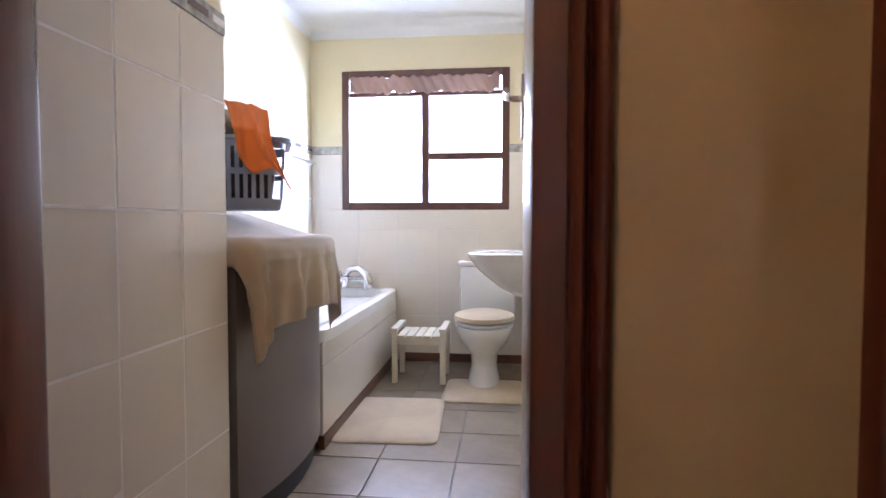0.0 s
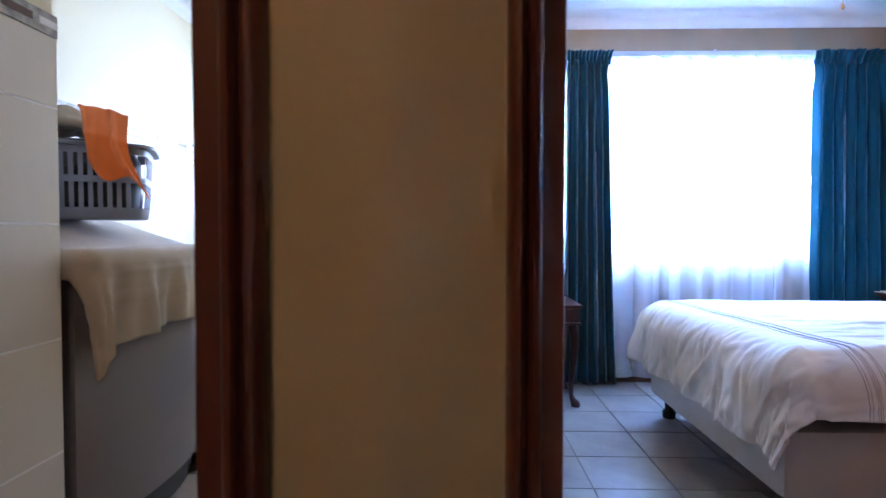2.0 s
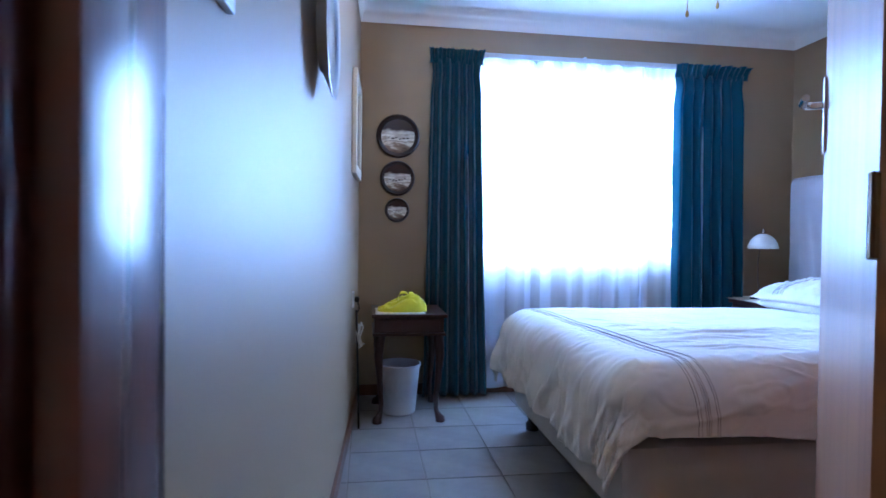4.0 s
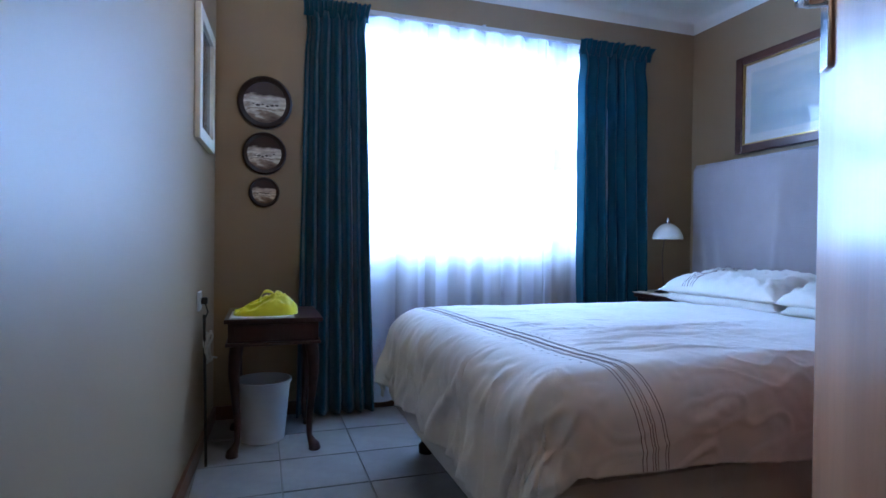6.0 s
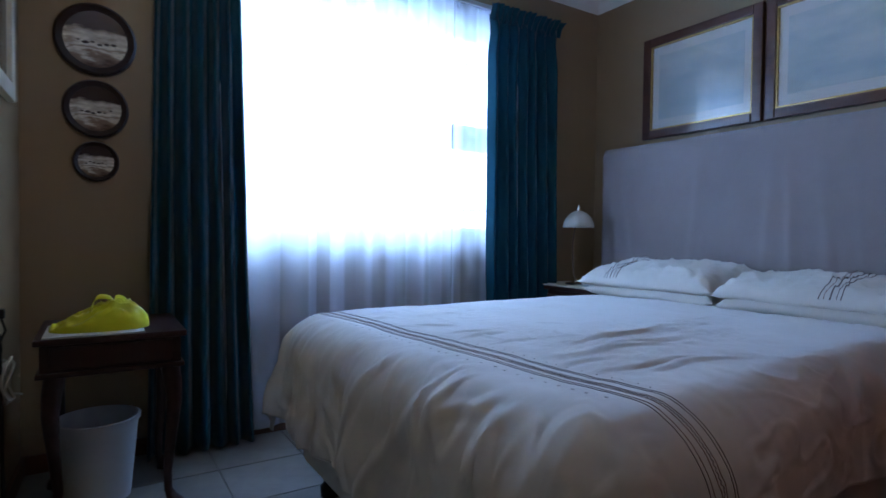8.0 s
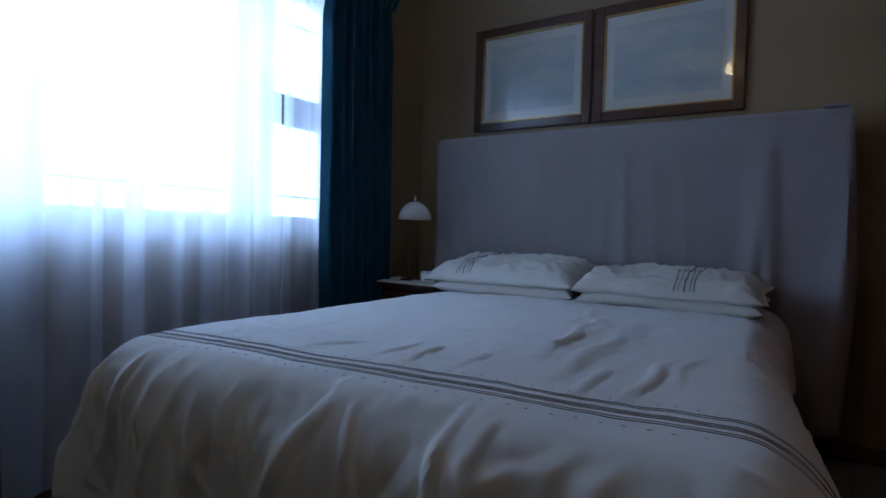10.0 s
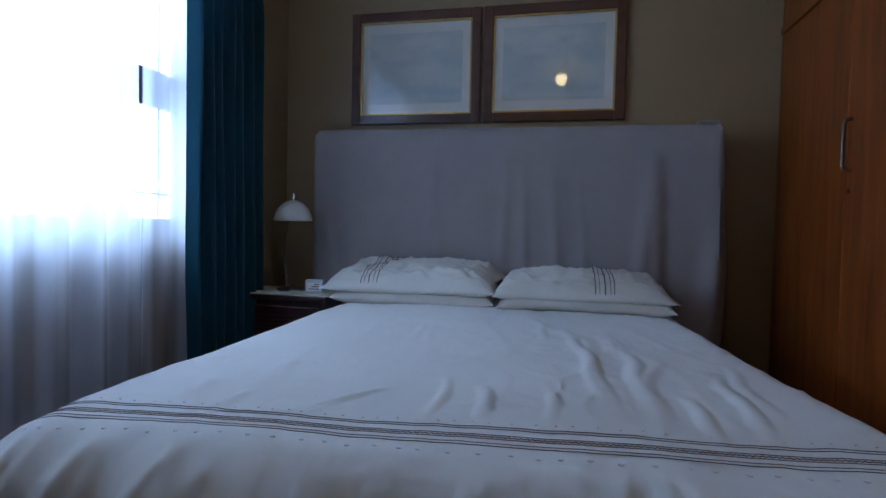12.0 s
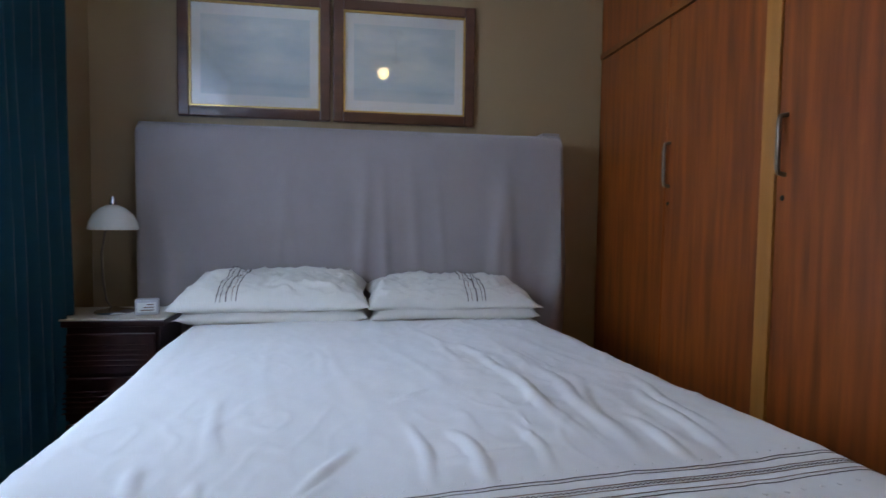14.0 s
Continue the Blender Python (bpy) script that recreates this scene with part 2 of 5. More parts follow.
BLACK = material("black_metal", (0.02, 0.02, 0.02), 0.4, 0.4)
RUBBER = material("cable_white", (0.62, 0.58, 0.50), 0.5)


# ---- mesh helpers ----
def box(bm, x0, x1, y0, y1, z0, z1, bevel=0.0):
    vs = [bm.verts.new((x, y, z)) for x in (x0, x1) for y in (y0, y1) for z in (z0, z1)]
    fs = [bm.faces.new([vs[i] for i in f]) for f in ((0, 1, 3, 2), (4, 6, 7, 5), (0, 4, 5, 1), (2, 3, 7, 6), (0, 2, 6, 4), (1, 5, 7, 3))]
    if bevel:
        es = {e for f in fs for e in f.edges}
        bmesh.ops.bevel(bm, geom=list(es), offset=bevel, segments=2, profile=0.6, affect="EDGES")
    return bm


def ring(bm, centre, axis_a, axis_b, n):
    return [bm.verts.new(Vector(centre) + Vector(axis_a) * math.cos(2 * math.pi * i / n) + Vector(axis_b) * math.sin(2 * math.pi * i / n)) for i in range(n)]


def bridge(bm, a, b):
    n = len(a)
    for i in range(n):
        bm.faces.new((a[i], a[(i + 1) % n], b[(i + 1) % n], b[i]))


def lathe(bm, profile, centre=(0, 0, 0), n=24, cap=True):
    """Turns rows of (radius, z) about the upright axis."""
    c = Vector(centre)
    rings = [ring(bm, c + Vector((0, 0, z)), (max(r, 1e-4), 0, 0), (0, max(r, 1e-4), 0), n) for r, z in profile]
    for a, b in zip(rings, rings[1:]):
        bridge(bm, a, b)
    if cap:
        bm.faces.new(rings[0][::-1])
        bm.faces.new(rings[-1])
    return bm


def tube(bm, points, radius, n=8):
    """A round bar through points; radius may be one per point."""
    pts = [Vector(p) for p in points]
    rs = radius if isinstance(radius, (list, tuple)) else [radius] * len(pts)
    prev, up = None, None
    for i, p in enumerate(pts):
        d = (pts[min(i + 1, len(pts) - 1)] - pts[max(i - 1, 0)]).normalized()
        if up is None:
            up = d.orthogonal().normalized()
        up = (up - d * up.dot(d)).normalized()
        r = ring(bm, p, up * rs[i], d.cross(up) * rs[i], n)
        if prev:
            bridge(bm, prev, r)
        else:
            bm.faces.new(r[::-1])
        prev = r
    bm.faces.new(prev)
    return bm


def sheet_grid(bm, f, nu, nv):
    """A grid of faces over f(u, v), u and v from 0 to 1."""
    vs = [[bm.verts.new(f(i / nu, j / nv)) for j in range(nv + 1)] for i in range(nu + 1)]
    for i in range(nu):
        for j in range(nv):
            bm.faces.new((vs[i][j], vs[i + 1][j], vs[i + 1][j + 1], vs[i][j + 1]))
    return bm


def part(name, bm, mt, parent=None, label="", smooth=False, thick=0.0, m=None):
    bmesh.ops.recalc_face_normals(bm, faces=bm.faces)
    me = bpy.data.meshes.new(name)
    bm.to_mesh(me)
    bm.free()
    me.materials.append(mt)
    if smooth:
        me.polygons.foreach_set("use_smooth", [True] * len(me.polygons))
        me.set_sharp_from_angle(angle=radians(50))
    ob = new(name, me)
    if m is not None:
        ob.matrix_basis = m
    if parent is not None:
        ob.parent = parent
    if label:
        ob["label"] = label
    if thick:
        md = ob.modifiers.new("thickness", "SOLIDIFY")
        md.thickness, md.offset = thick, 0
    return ob


def thing(name, label, category, at=(0, 0, 0), turn=0.0, group=""):
    ob = new(name)
    ob.empty_display_size = 0.1
    ob.matrix_basis = pose(*at, 0, 0, turn)
    return tagged(ob, label, category, group)


def setting(ob, label, category):
    return tagged(ob, label, category, kind="structure")


def bx(*a, bevel=0.0):
    return box(bmesh.new(), *a, bevel=bevel)


def wall_x(name, x0, x1, y0, y1, h, holes, mt, label):
    """A wall along x from x0 to x1, with holes (xa, xb, za, zb) through it."""
    bm = bmesh.new()
    x = x0
    for xa, xb, za, zb in sorted(holes):
        box(bm, x, xa, y0, y1, 0, h)
        if za > 0:
            box(bm, xa, xb, y0, y1, 0, za)
        box(bm, xa, xb, y0, y1, zb, h)
        x = xb
    box(bm, x, x1, y0, y1, 0, h)
    return setting(part(name, bm, mt), label, "wall")


# ---- structure ----
H = 2.50
YW, XH, YB = 3.955, 3.65, 4.20
setting(part("ground", bx(-600, 600, -600, 600, -0.5, -0.2), GRASS), "dry green lawn outside the house", "ground")
bedroom_floor = setting(part("floor_bedroom", bx(0.2, 3.9, 0.79, 4.2, -0.2, -0.006), GROUT), "grey grout bed of the tiled bedroom floor", "floor")
bath_floor = setting(part("floor_bathroom", bx(-1.65, 0.2, 0.79, 4.45, -0.2, -0.006), GROUT), "grey grout bed of the tiled bathroom floor", "floor")
hall_floor = setting(part("floor_hall", bx(-2.3, 3.2, -0.65, 0.79, -0.2, -0.006), GROUT), "grey grout bed of the tiled passage floor", "floor")
setting(part("ceiling_bedroom", bx(0.25, 3.9, 0.80, 4.2, H, H + 0.12), CEIL), "white painted flat bedroom ceiling", "ceiling")
setting(part("ceiling_bathroom", bx(-1.65, 0.25, 0.80, 4.45, H, H + 0.12), CEIL), "white painted flat bathroom ceiling", "ceiling")
# Passage ceiling is never in view; added to keep sun and sky out.
setting(part("ceiling_hall", bx(-2.3, 3.2, -0.65, 0.80, H, H + 0.12), CEIL), "white ceiling added unseen over the passage", "ceiling")

wall_x("wall_hall_front", -2.2, 3.85, 0.72, 0.86, H, [(-0.72, 0.152, 0, 2.106), (0.401, 1.312, 0, 2.106)], HALL, "tan painted passage wall with two door openings")
# Back and both ends of the passage are unseen, added to shut out daylight.
setting(part("wall_hall_back", bx(-2.2, 3.1, -0.65, -0.50, 0, H), HALL), "tan painted passage wall", "wall")
setting(part("wall_hall_west", bx(-2.3, -2.2, -0.65, 0.86, 0, H), HALL), "tan end wall added unseen to close the passage", "wall")
setting(part("wall_hall_east", bx(3.0, 3.1, -0.50, 0.72, 0, H), HALL), "tan far end wall added unseen to close the passage", "wall")
wall_x("wall_window", 0.56, 3.85, YW, YW + 0.2, H, [(1.2, 2.95, 0.92, 2.12)], TAUPE, "taupe painted bedroom wall round the window")
setting(part("wall_headboard", bx(XH, XH + 0.2, 0.86, YW, 0, H), TAUPE), "taupe painted bedroom wall behind the bed", "wall")
wall_x("wall_bathroom_window", -1.62, 0.30, YB, YB + 0.2, H, [(-1.176, 0.073, 1.13, 2.16)], CREAM, "cream painted bathroom wall round the window")
setting(part("wall_bathroom_west", bx(-1.62, -1.42, 0.86, YB, 0, H), CREAM), "cream painted bathroom side wall", "wall")
setting(part("wall_bathroom_nib", bx(-1.42, -0.797, 0.86, 1.70, 0, H), CREAM), "short cream wall beside the bathroom door", "wall")


def prism(bm, plan, z0, z1):
    a = [bm.verts.new((x, y, z0)) for x, y in plan]
    b = [bm.verts.new((x, y, z1)) for x, y in plan]
    bridge(bm, a, b)
    bm.faces.new(a[::-1])
    bm.faces.new(b)
    return bm


def side_x(y):
    """The bedroom's side wall, which runs slightly askew."""
    return 0.44 + 0.045 * (y - 0.86)


SIDE_TURN = -math.degrees(math.atan(0.045))
setting(part("wall_side", prism(bmesh.new(), [(0.37, 0.86), (side_x(0.86), 0.86), (side_x(4.155), 4.155), (0.37, 4.155)], 0, H), TAUPE), "glossy taupe painted bedroom side wall", "wall")
setting(part("wall_bathroom_east", bx(0.30, 0.36, 0.86, 4.4, 0, H), CREAM), "cream painted bathroom wall behind the basin", "wall")


def cove(name, plan, label):
    """A hollow-curved cornice that follows the corners of a room (anticlockwise plan)."""
    prof = [(0.0, H - 0.10), (0.006, H - 0.085)] + [(0.10 - 0.094 * math.cos(a), H - 0.10 + 0.015 + 0.083 * math.sin(a)) for a in [radians(15 * i) for i in range(1, 6)]] + [(0.10, H - 0.001), (0.0, H - 0.001)]
    bm = bmesh.new()
    rows = []
    n = len(plan)
    for i, p in enumerate(plan):
        a, b, c = Vector(plan[i - 1]), Vector(p), Vector(plan[(i + 1) % n])
        d1, d2 = (b - a).normalized(), (c - b).normalized()
        n1, n2 = Vector((-d1.y, d1.x)), Vector((-d2.y, d2.x))
        mit = (n1 + n2) / (1 + n1.dot(n2))
        rows.append([bm.verts.new((b.x + mit.x * r, b.y + mit.y * r, z)) for r, z in prof])
    for i in range(n):
        bridge(bm, rows[i - 1], rows[i])
    return setting(part(name, bm, CEIL, smooth=True), label, "cornice")


cove("trim_cornice_bedroom", [(side_x(0.86), 0.86), (XH, 0.86), (XH, YW), (side_x(YW), YW)], "white plaster cove cornice of the bedroom")
cove("trim_cornice_bathroom", [(-0.79, 0.86), (0.30, 0.86), (0.30, YB), (-1.42, YB), (-1.42, 1.70), (-0.79, 1.70)], "white plaster cove cornice of the bathroom")


def skirting(name, plan, mt, label, h=0.07, t=0.014):
    bm = bmesh.new()
    for (xa, ya), (xb, yb) in zip(plan, plan[1:]):
        d = Vector((xb - xa, yb - ya)).normalized()
        nn = Vector((-d.y, d.x)) * t
        prism(bm, [(xa, ya), (xb, yb), (xb + nn.x, yb + nn.y), (xa + nn.x, ya + nn.y)], 0, h)
    return setting(part(name, bm, mt), label, "skirting board")


skirting("baseboard_bedroom", [(XH, 1.47), (XH, YW), (side_x(YW), YW), (side_x(0.90), 0.90)], SKIRT, "brown wooden skirting round the bedroom", 0.07)
skirting("baseboard_bathroom", [(0.30, 0.95), (0.30, YB - 0.012), (-0.74, YB - 0.012)], SKIRT, "brown wooden skirting of the bathroom", 0.06)


def door_frame(name, xa, xb, label, outer):
    """A moulded timber frame round the clear opening xa to xb, 2.03 high; outer: how far the two mouldings reach into the walls."""
    fr = thing(name, label, "door frame", (0, 0, 0))
    fr["kind"] = "structure"
    for x, o in ((xa, outer[0]), (xb, outer[1])):
        s = 1 if o > x else -1
        j = part("jamb", box(bmesh.new(), min(x, o - s * 0.003), max(x, o - s * 0.003), 0.728, 0.878, 0, 2.105, 0.012), FRAME_WOOD, fr, "", True)
        st = x + s * 0.45 * abs(o - x)
        rows = [(0, 0), (0, 0.017), (0.05, 0.024), (0.14, 0.028), (0.26, 0.029), (0.34, 0.025), (0.37, 0.017), (0.43, 0.015), (0.48, 0.019), (0.54, 0.027), (0.66, 0.032), (0.80, 0.031), (0.92, 0.025), (1, 0.014), (1, 0)]
        part("moulding", prism(bmesh.new(), [(st + (o - st) * u, 0.7275 - d) for u, d in rows], 0, 2.108), FRAME_WOOD, j, "twice-rounded outer moulding", True)
    part("head", box(bmesh.new(), xa + 0.001, xb - 0.001, 0.729, 0.877, 2.03, 2.104, 0.006), FRAME_WOOD_X, fr)
    part("moulding", box(bmesh.new(), xa - 0.02, xb + 0.02, 0.699, 0.7275, 2.06, 2.11, 0.008), FRAME_WOOD_X, fr)
    return fr


bath_frame = door_frame("door_frame_1", -0.635, 0.068, "red-brown varnished timber frame of the bathroom door", (-0.722, 0.155))
bed_frame = door_frame("door_frame_2", 0.462, 1.237, "red-brown varnished timber frame of the bedroom door", (0.398, 1.315))
plate = part("strike_plate", box(bmesh.new(), -0.6355, -0.6325, 0.775, 0.80, 1.215, 1.355, 0.001), CHROME, bath_frame, "chrome strike plate with a dark slot")
part("slot", bx(-0.6328, -0.6316, 0.781, 0.794, 1.25, 1.32), BLACK, plate)


def lever_set(parent, x, s, z):
    """A lever handle on a long plate, on the face y = s * 0.021 of a leaf."""
    pl = part("handle_plate", box(bmesh.new(), x - 0.02, x + 0.02, min(s * 0.021, s * 0.028), max(s * 0.021, s * 0.028), z - 0.11, z + 0.06, 0.002), CHROME, parent, "chrome back plate")
    bm = bmesh.new()
    tube(bm, [(x, s * 0.028, z), (x, s * 0.05, z), (x - 0.008, s * 0.063, z), (x - 0.03, s * 0.068, z), (x - 0.12, s * 0.066, z - 0.006)], [0.009, 0.009, 0.009, 0.009, 0.0075], 10)
    part("lever", bm, CHROME, pl, "chrome lever handle", True)


def door_leaf(name, hinge, turn, width, z, label, sides=(-1, 1)):
    """A flush door that hangs at hinge and swings along its own x axis."""
    dr = thing(name, label, "door", (*hinge, 0.0), turn)
    part("leaf", box(bmesh.new(), 0.005, width, -0.02, 0.02, 0.008, 2.02, 0.002), LEAF_WOOD, dr)
    for s in sides:
        lever_set(dr, width - 0.05, s, z)
    for hz in (0.25, 1.0, 1.78):
        part("hinge", lathe(bmesh.new(), [(0.006, hz), (0.007, hz + 0.002), (0.007, hz + 0.098), (0.006, hz + 0.1)], (-0.002, 0.024, 0), 10), CHROME, dr)
    return dr


door_leaf("bedroom_door", (1.225, 0.905), 51.5, 0.79, 1.335, "open flush wooden bedroom door with chrome lever handle", (1,))
door_leaf("bathroom_door", (0.105, 0.905), 89.5, 0.76, 1.345, "open flush wooden bathroom door with chrome lever handle")


# ---- bedroom window ----
def window(name, xa, xb, za, zb, y, mullions, transoms, mt, pane_mt, label):
    """Wooden window in the plane y: outer frame, upright bars, cross bars (x0, x1, z) and a pane in each opening."""
    w = thing(name, label, "window", (0, 0, 0))
    w["kind"] = "structure"
    f = 0.055
    for nm, a in (("window_frame", (xa, xa + f, y, y + 0.07, za, zb)), ("window_frame", (xb - f, xb, y, y + 0.07, za, zb)), ("window_frame", (xa + f, xb - f, y, y + 0.07, zb - f, zb)), ("window_frame", (xa + f, xb - f, y, y + 0.07, za, za + f))):
        part(nm, box(bmesh.new(), *a, 0.004), mt, w)
    for mx in mullions:
        part("mullion", box(bmesh.new(), mx - 0.028, mx + 0.028, y + 0.005, y + 0.065, za + f, zb - f, 0.004), mt, w)
    xs = [xa + f] + [v for mx in mullions for v in (mx - 0.028, mx + 0.028)] + [xb - f]
    for x0, x1, tz, th in transoms:
        part("transom", box(bmesh.new(), x0, x1, y + 0.008, y + 0.062, tz - th / 2, tz + th / 2, 0.004), mt, w)
    for i in range(0, len(xs), 2):
        cuts = sorted([(tz - th / 2, tz + th / 2) for x0, x1, tz, th in transoms if x0 < (xs[i] + xs[i + 1]) / 2 < x1])
        z = za + f
        for c0, c1 in cuts + [(zb - f, None)]:
            p = part("pane", bx(xs[i], xs[i + 1], y + 0.033, y + 0.037, z, c0), pane_mt, w)
            p.visible_shadow = False
            z = c1
    return w


win = window("window_1", 1.2, 2.95, 0.92, 2.12, YW + 0.09, [2.43], [(2.458, 2.895, 1.50, 0.15)], WIN_WOOD, PANE, "dark brown wooden bedroom window behind net")
part("window_sill", box(bmesh.new(), 1.2, 2.95, YW + 0.004, YW + 0.088, 0.895, 0.919, 0.004), WHITEPAINT, win, "white painted inner sill")
bars = thing("burglar_bars", "thin dark metal burglar bars outside the window", "bars")
for i in range(12):
    x = 1.28 + i * 0.144
    part("bar", tube(bmesh.new(), [(x, YW + 0.19, 0.93), (x, YW + 0.19, 2.11)], 0.004, 6), BLACK, bars)
for z in (1.08, 1.96):
    part("cross_bar", tube(bmesh.new(), [(1.205, YW + 0.176, z), (2.945, YW + 0.176, z)], 0.006, 6), BLACK, bars)
for i in (1, 4, 7, 9):
    x = 1.28 + i * 0.144
    part("scroll", tube(bmesh.new(), [(x + 0.072 + 0.066 * math.sin(a), YW + 0.184, 1.2 + 0.16 * a / 3) for a in [k * 0.4 for k in range(18)]], 0.004, 5), BLACK, bars)

bwin = window("window_2", -1.176, 0.073, 1.13, 2.16, YB - 0.012, [-0.545], [(-0.517, 0.018, 1.525, 0.05), (-1.121, -0.573, 1.985, 0.03), (-0.517, 0.018, 1.985, 0.03)], WIN_WOOD, FROST, "dark brown wooden bathroom window with obscure panes")


# ---- curtains ----
def pleated(u, folds, depth, seed):
    return depth * (0.86 * math.sin(2 * math.pi * folds * u + 1.1 * math.sin(5 * u + seed)) + 0.14 * math.sin(2 * math.pi * folds * 1.7 * u + seed))


def curtain(x0, x1, xb0, xb1, ytop, seed, label):
    c = thing("curtain", label, "curtain", group="teal curtains beside the window")

    def cloth(u, v):
        z = 0.02 + v * 2.14
        k = (1 - v) ** 1.3
        x = (x0 + (x1 - x0) * u) * (1 - k) + (xb0 + (xb1 - xb0) * u) * k
        head = max(0.0, (v - 0.955) / 0.045)
        mid = (x0 + x1) / 2
        x = mid + (x - mid) * (1 - 0.07 * math.exp(-((v - 0.955) / 0.035) ** 2))
        amp = (0.022 + 0.014 * (1 - v)) * (1 - 0.45 * head)
        yy = ytop - pleated(u + 0.02 * noise.noise((u * 3, v * 2.2, seed + 9)), 6.6, amp, seed) + 0.016 * noise.noise((u * 5, v * 2.4, seed))
        x += 0.006 * noise.noise((u * 9, v * 4, seed + 3))
        return (x, yy, z)

    part("cloth", sheet_grid(bmesh.new(), cloth, 110, 46), TEAL, c, "", True, 0.003)

    def frill(u, v):
        x = x0 - 0.012 + (x1 - x0 + 0.024) * u
        flare = abs(v - 0.3) ** 1.5
        mid = (x0 + x1) / 2
        x = mid + (x - mid) * (0.965 + 0.09 * flare)
        deep = 0.007 * math.sin(u * 88 + 2.5 * noise.noise((u * 5, 0, seed))) * (0.4 + v)
        return (x, ytop - 0.002 - 0.034 * v - 0.02 * flare + deep + 0.010 * noise.noise((u * 14, v * 2, seed)), 2.125 + 0.082 * v + v * (0.004 * math.sin(u * 33 + seed) + 0.006 * noise.noise((u * 17, 0, seed))))

    part("gathered_heading", sheet_grid(bmesh.new(), frill, 110, 8), TEAL, c, "gathered frilled heading", True, 0.003)
    return c


curtain(1.02, 1.345, 0.99, 1.41, 3.835, 1.0, "drawn-back teal curtain hanging to the floor beside the desk")
curtain(2.675, 3.195, 2.70, 3.245, 3.848, 4.0, "drawn-back teal curtain hanging to the floor beside the bedside table")

net = thing("net_curtain", "white sheer net curtain across the bedroom window", "net curtain")


def net_cloth(u, v):
    z = 0.05 + v * 2.14
    x = 1.17 + 1.30 * u + 0.012 * u ** 8 * math.sin(7 * v)
    return (x, 3.876 + pleated(u, 8, 0.020, 2.0) + 0.006 * noise.noise((u * 22, v * 2, 7)), z)


def thin_cloth(u, v):
    return (2.45 + 0.47 * u, 3.880 + pleated(u, 3, 0.016, 5.0) + 0.005 * noise.noise((u * 8, v * 2, 3)), 0.05 + v * 2.14)


part("cloth", sheet_grid(bmesh.new(), net_cloth, 220, 24), NET, net, "", True)
part("cloth", sheet_grid(bmesh.new(), thin_cloth, 90, 24), THIN_NET, net, "single thin drop of net", True)
part("gathered_heading", sheet_grid(bmesh.new(), lambda u, v: (1.17 + 1.75 * u, 3.898 + 0.012 * math.sin(u * 330) + 0.005 * math.sin(u * 131), 2.165 + 0.055 * v + 0.006 * noise.noise((u * 40, 0, 3))), 320, 4), NET, net, "", True)
rail = thing("curtain_rail", "white double curtain rail above the bedroom window", "curtain rail")
part("track", box(bmesh.new(), 1.05, 3.18, 3.86, 3.878, 2.19, 2.214, 0.003), WHITEPLASTIC, rail)
part("track", box(bmesh.new(), 1.1, 3.0, 3.915, 3.93, 2.222, 2.24, 0.003), WHITEPLASTIC, rail)
for x in (1.12, 2.07, 3.05):
    part("bracket", box(bmesh.new(), x - 0.008, x + 0.008, 3.915, YW, 2.241, 2.249, 0.002), WHITEPLASTIC, rail)


# ---- bed ----
BX0, BX1, BY0, BY1, BT = 1.35, 3.39, 1.885, 3.315, 0.652
bed = thing("bed", "white cloth-covered divan bed base with mattress on short dark legs", "bed", (2.4, 2.62, 0))
local = Matrix.Translation((-2.4, -2.62, 0))


def at_bed(bm):
    bmesh.ops.transform(bm, matrix=local, verts=bm.verts)
    return bm


part("divan_base", at_bed(box(bmesh.new(), 1.43, 3.385, 1.985, 3.26, 0.13, 0.37, 0.035)), DIVAN, bed, "white cloth divan base", True)
part("mattress", at_bed(box(bmesh.new(), 1.50, 3.385, 2.01, 3.19, 0.372, 0.60, 0.09)), DIVAN, bed, "", True)
for x in (1.52, 3.30):
    for y in (2.04, 3.20):
        part("leg", at_bed(lathe(bmesh.new(), [(0.02, 0), (0.034, 0.006), (0.036, 0.04), (0.022, 0.055), (0.026, 0.13)], (x, y, 0), 14)), BLACK, bed, "", True)

R = 0.125
FOOT, NEAR, FAR = 0.32, 0.24, 0.20      # how far the duvet hangs down


def bend(e, r=R):
    """Sideways and downward way of cloth that runs e past the edge of a bed."""
    if e <= 0:
        return 0.0, 0.0
    q = math.pi / 2 * r
    if e < q:
        return r * math.sin(e / r), r * (1 - math.cos(e / r))
    return r + 0.035 * (e - q), r + (e - q)


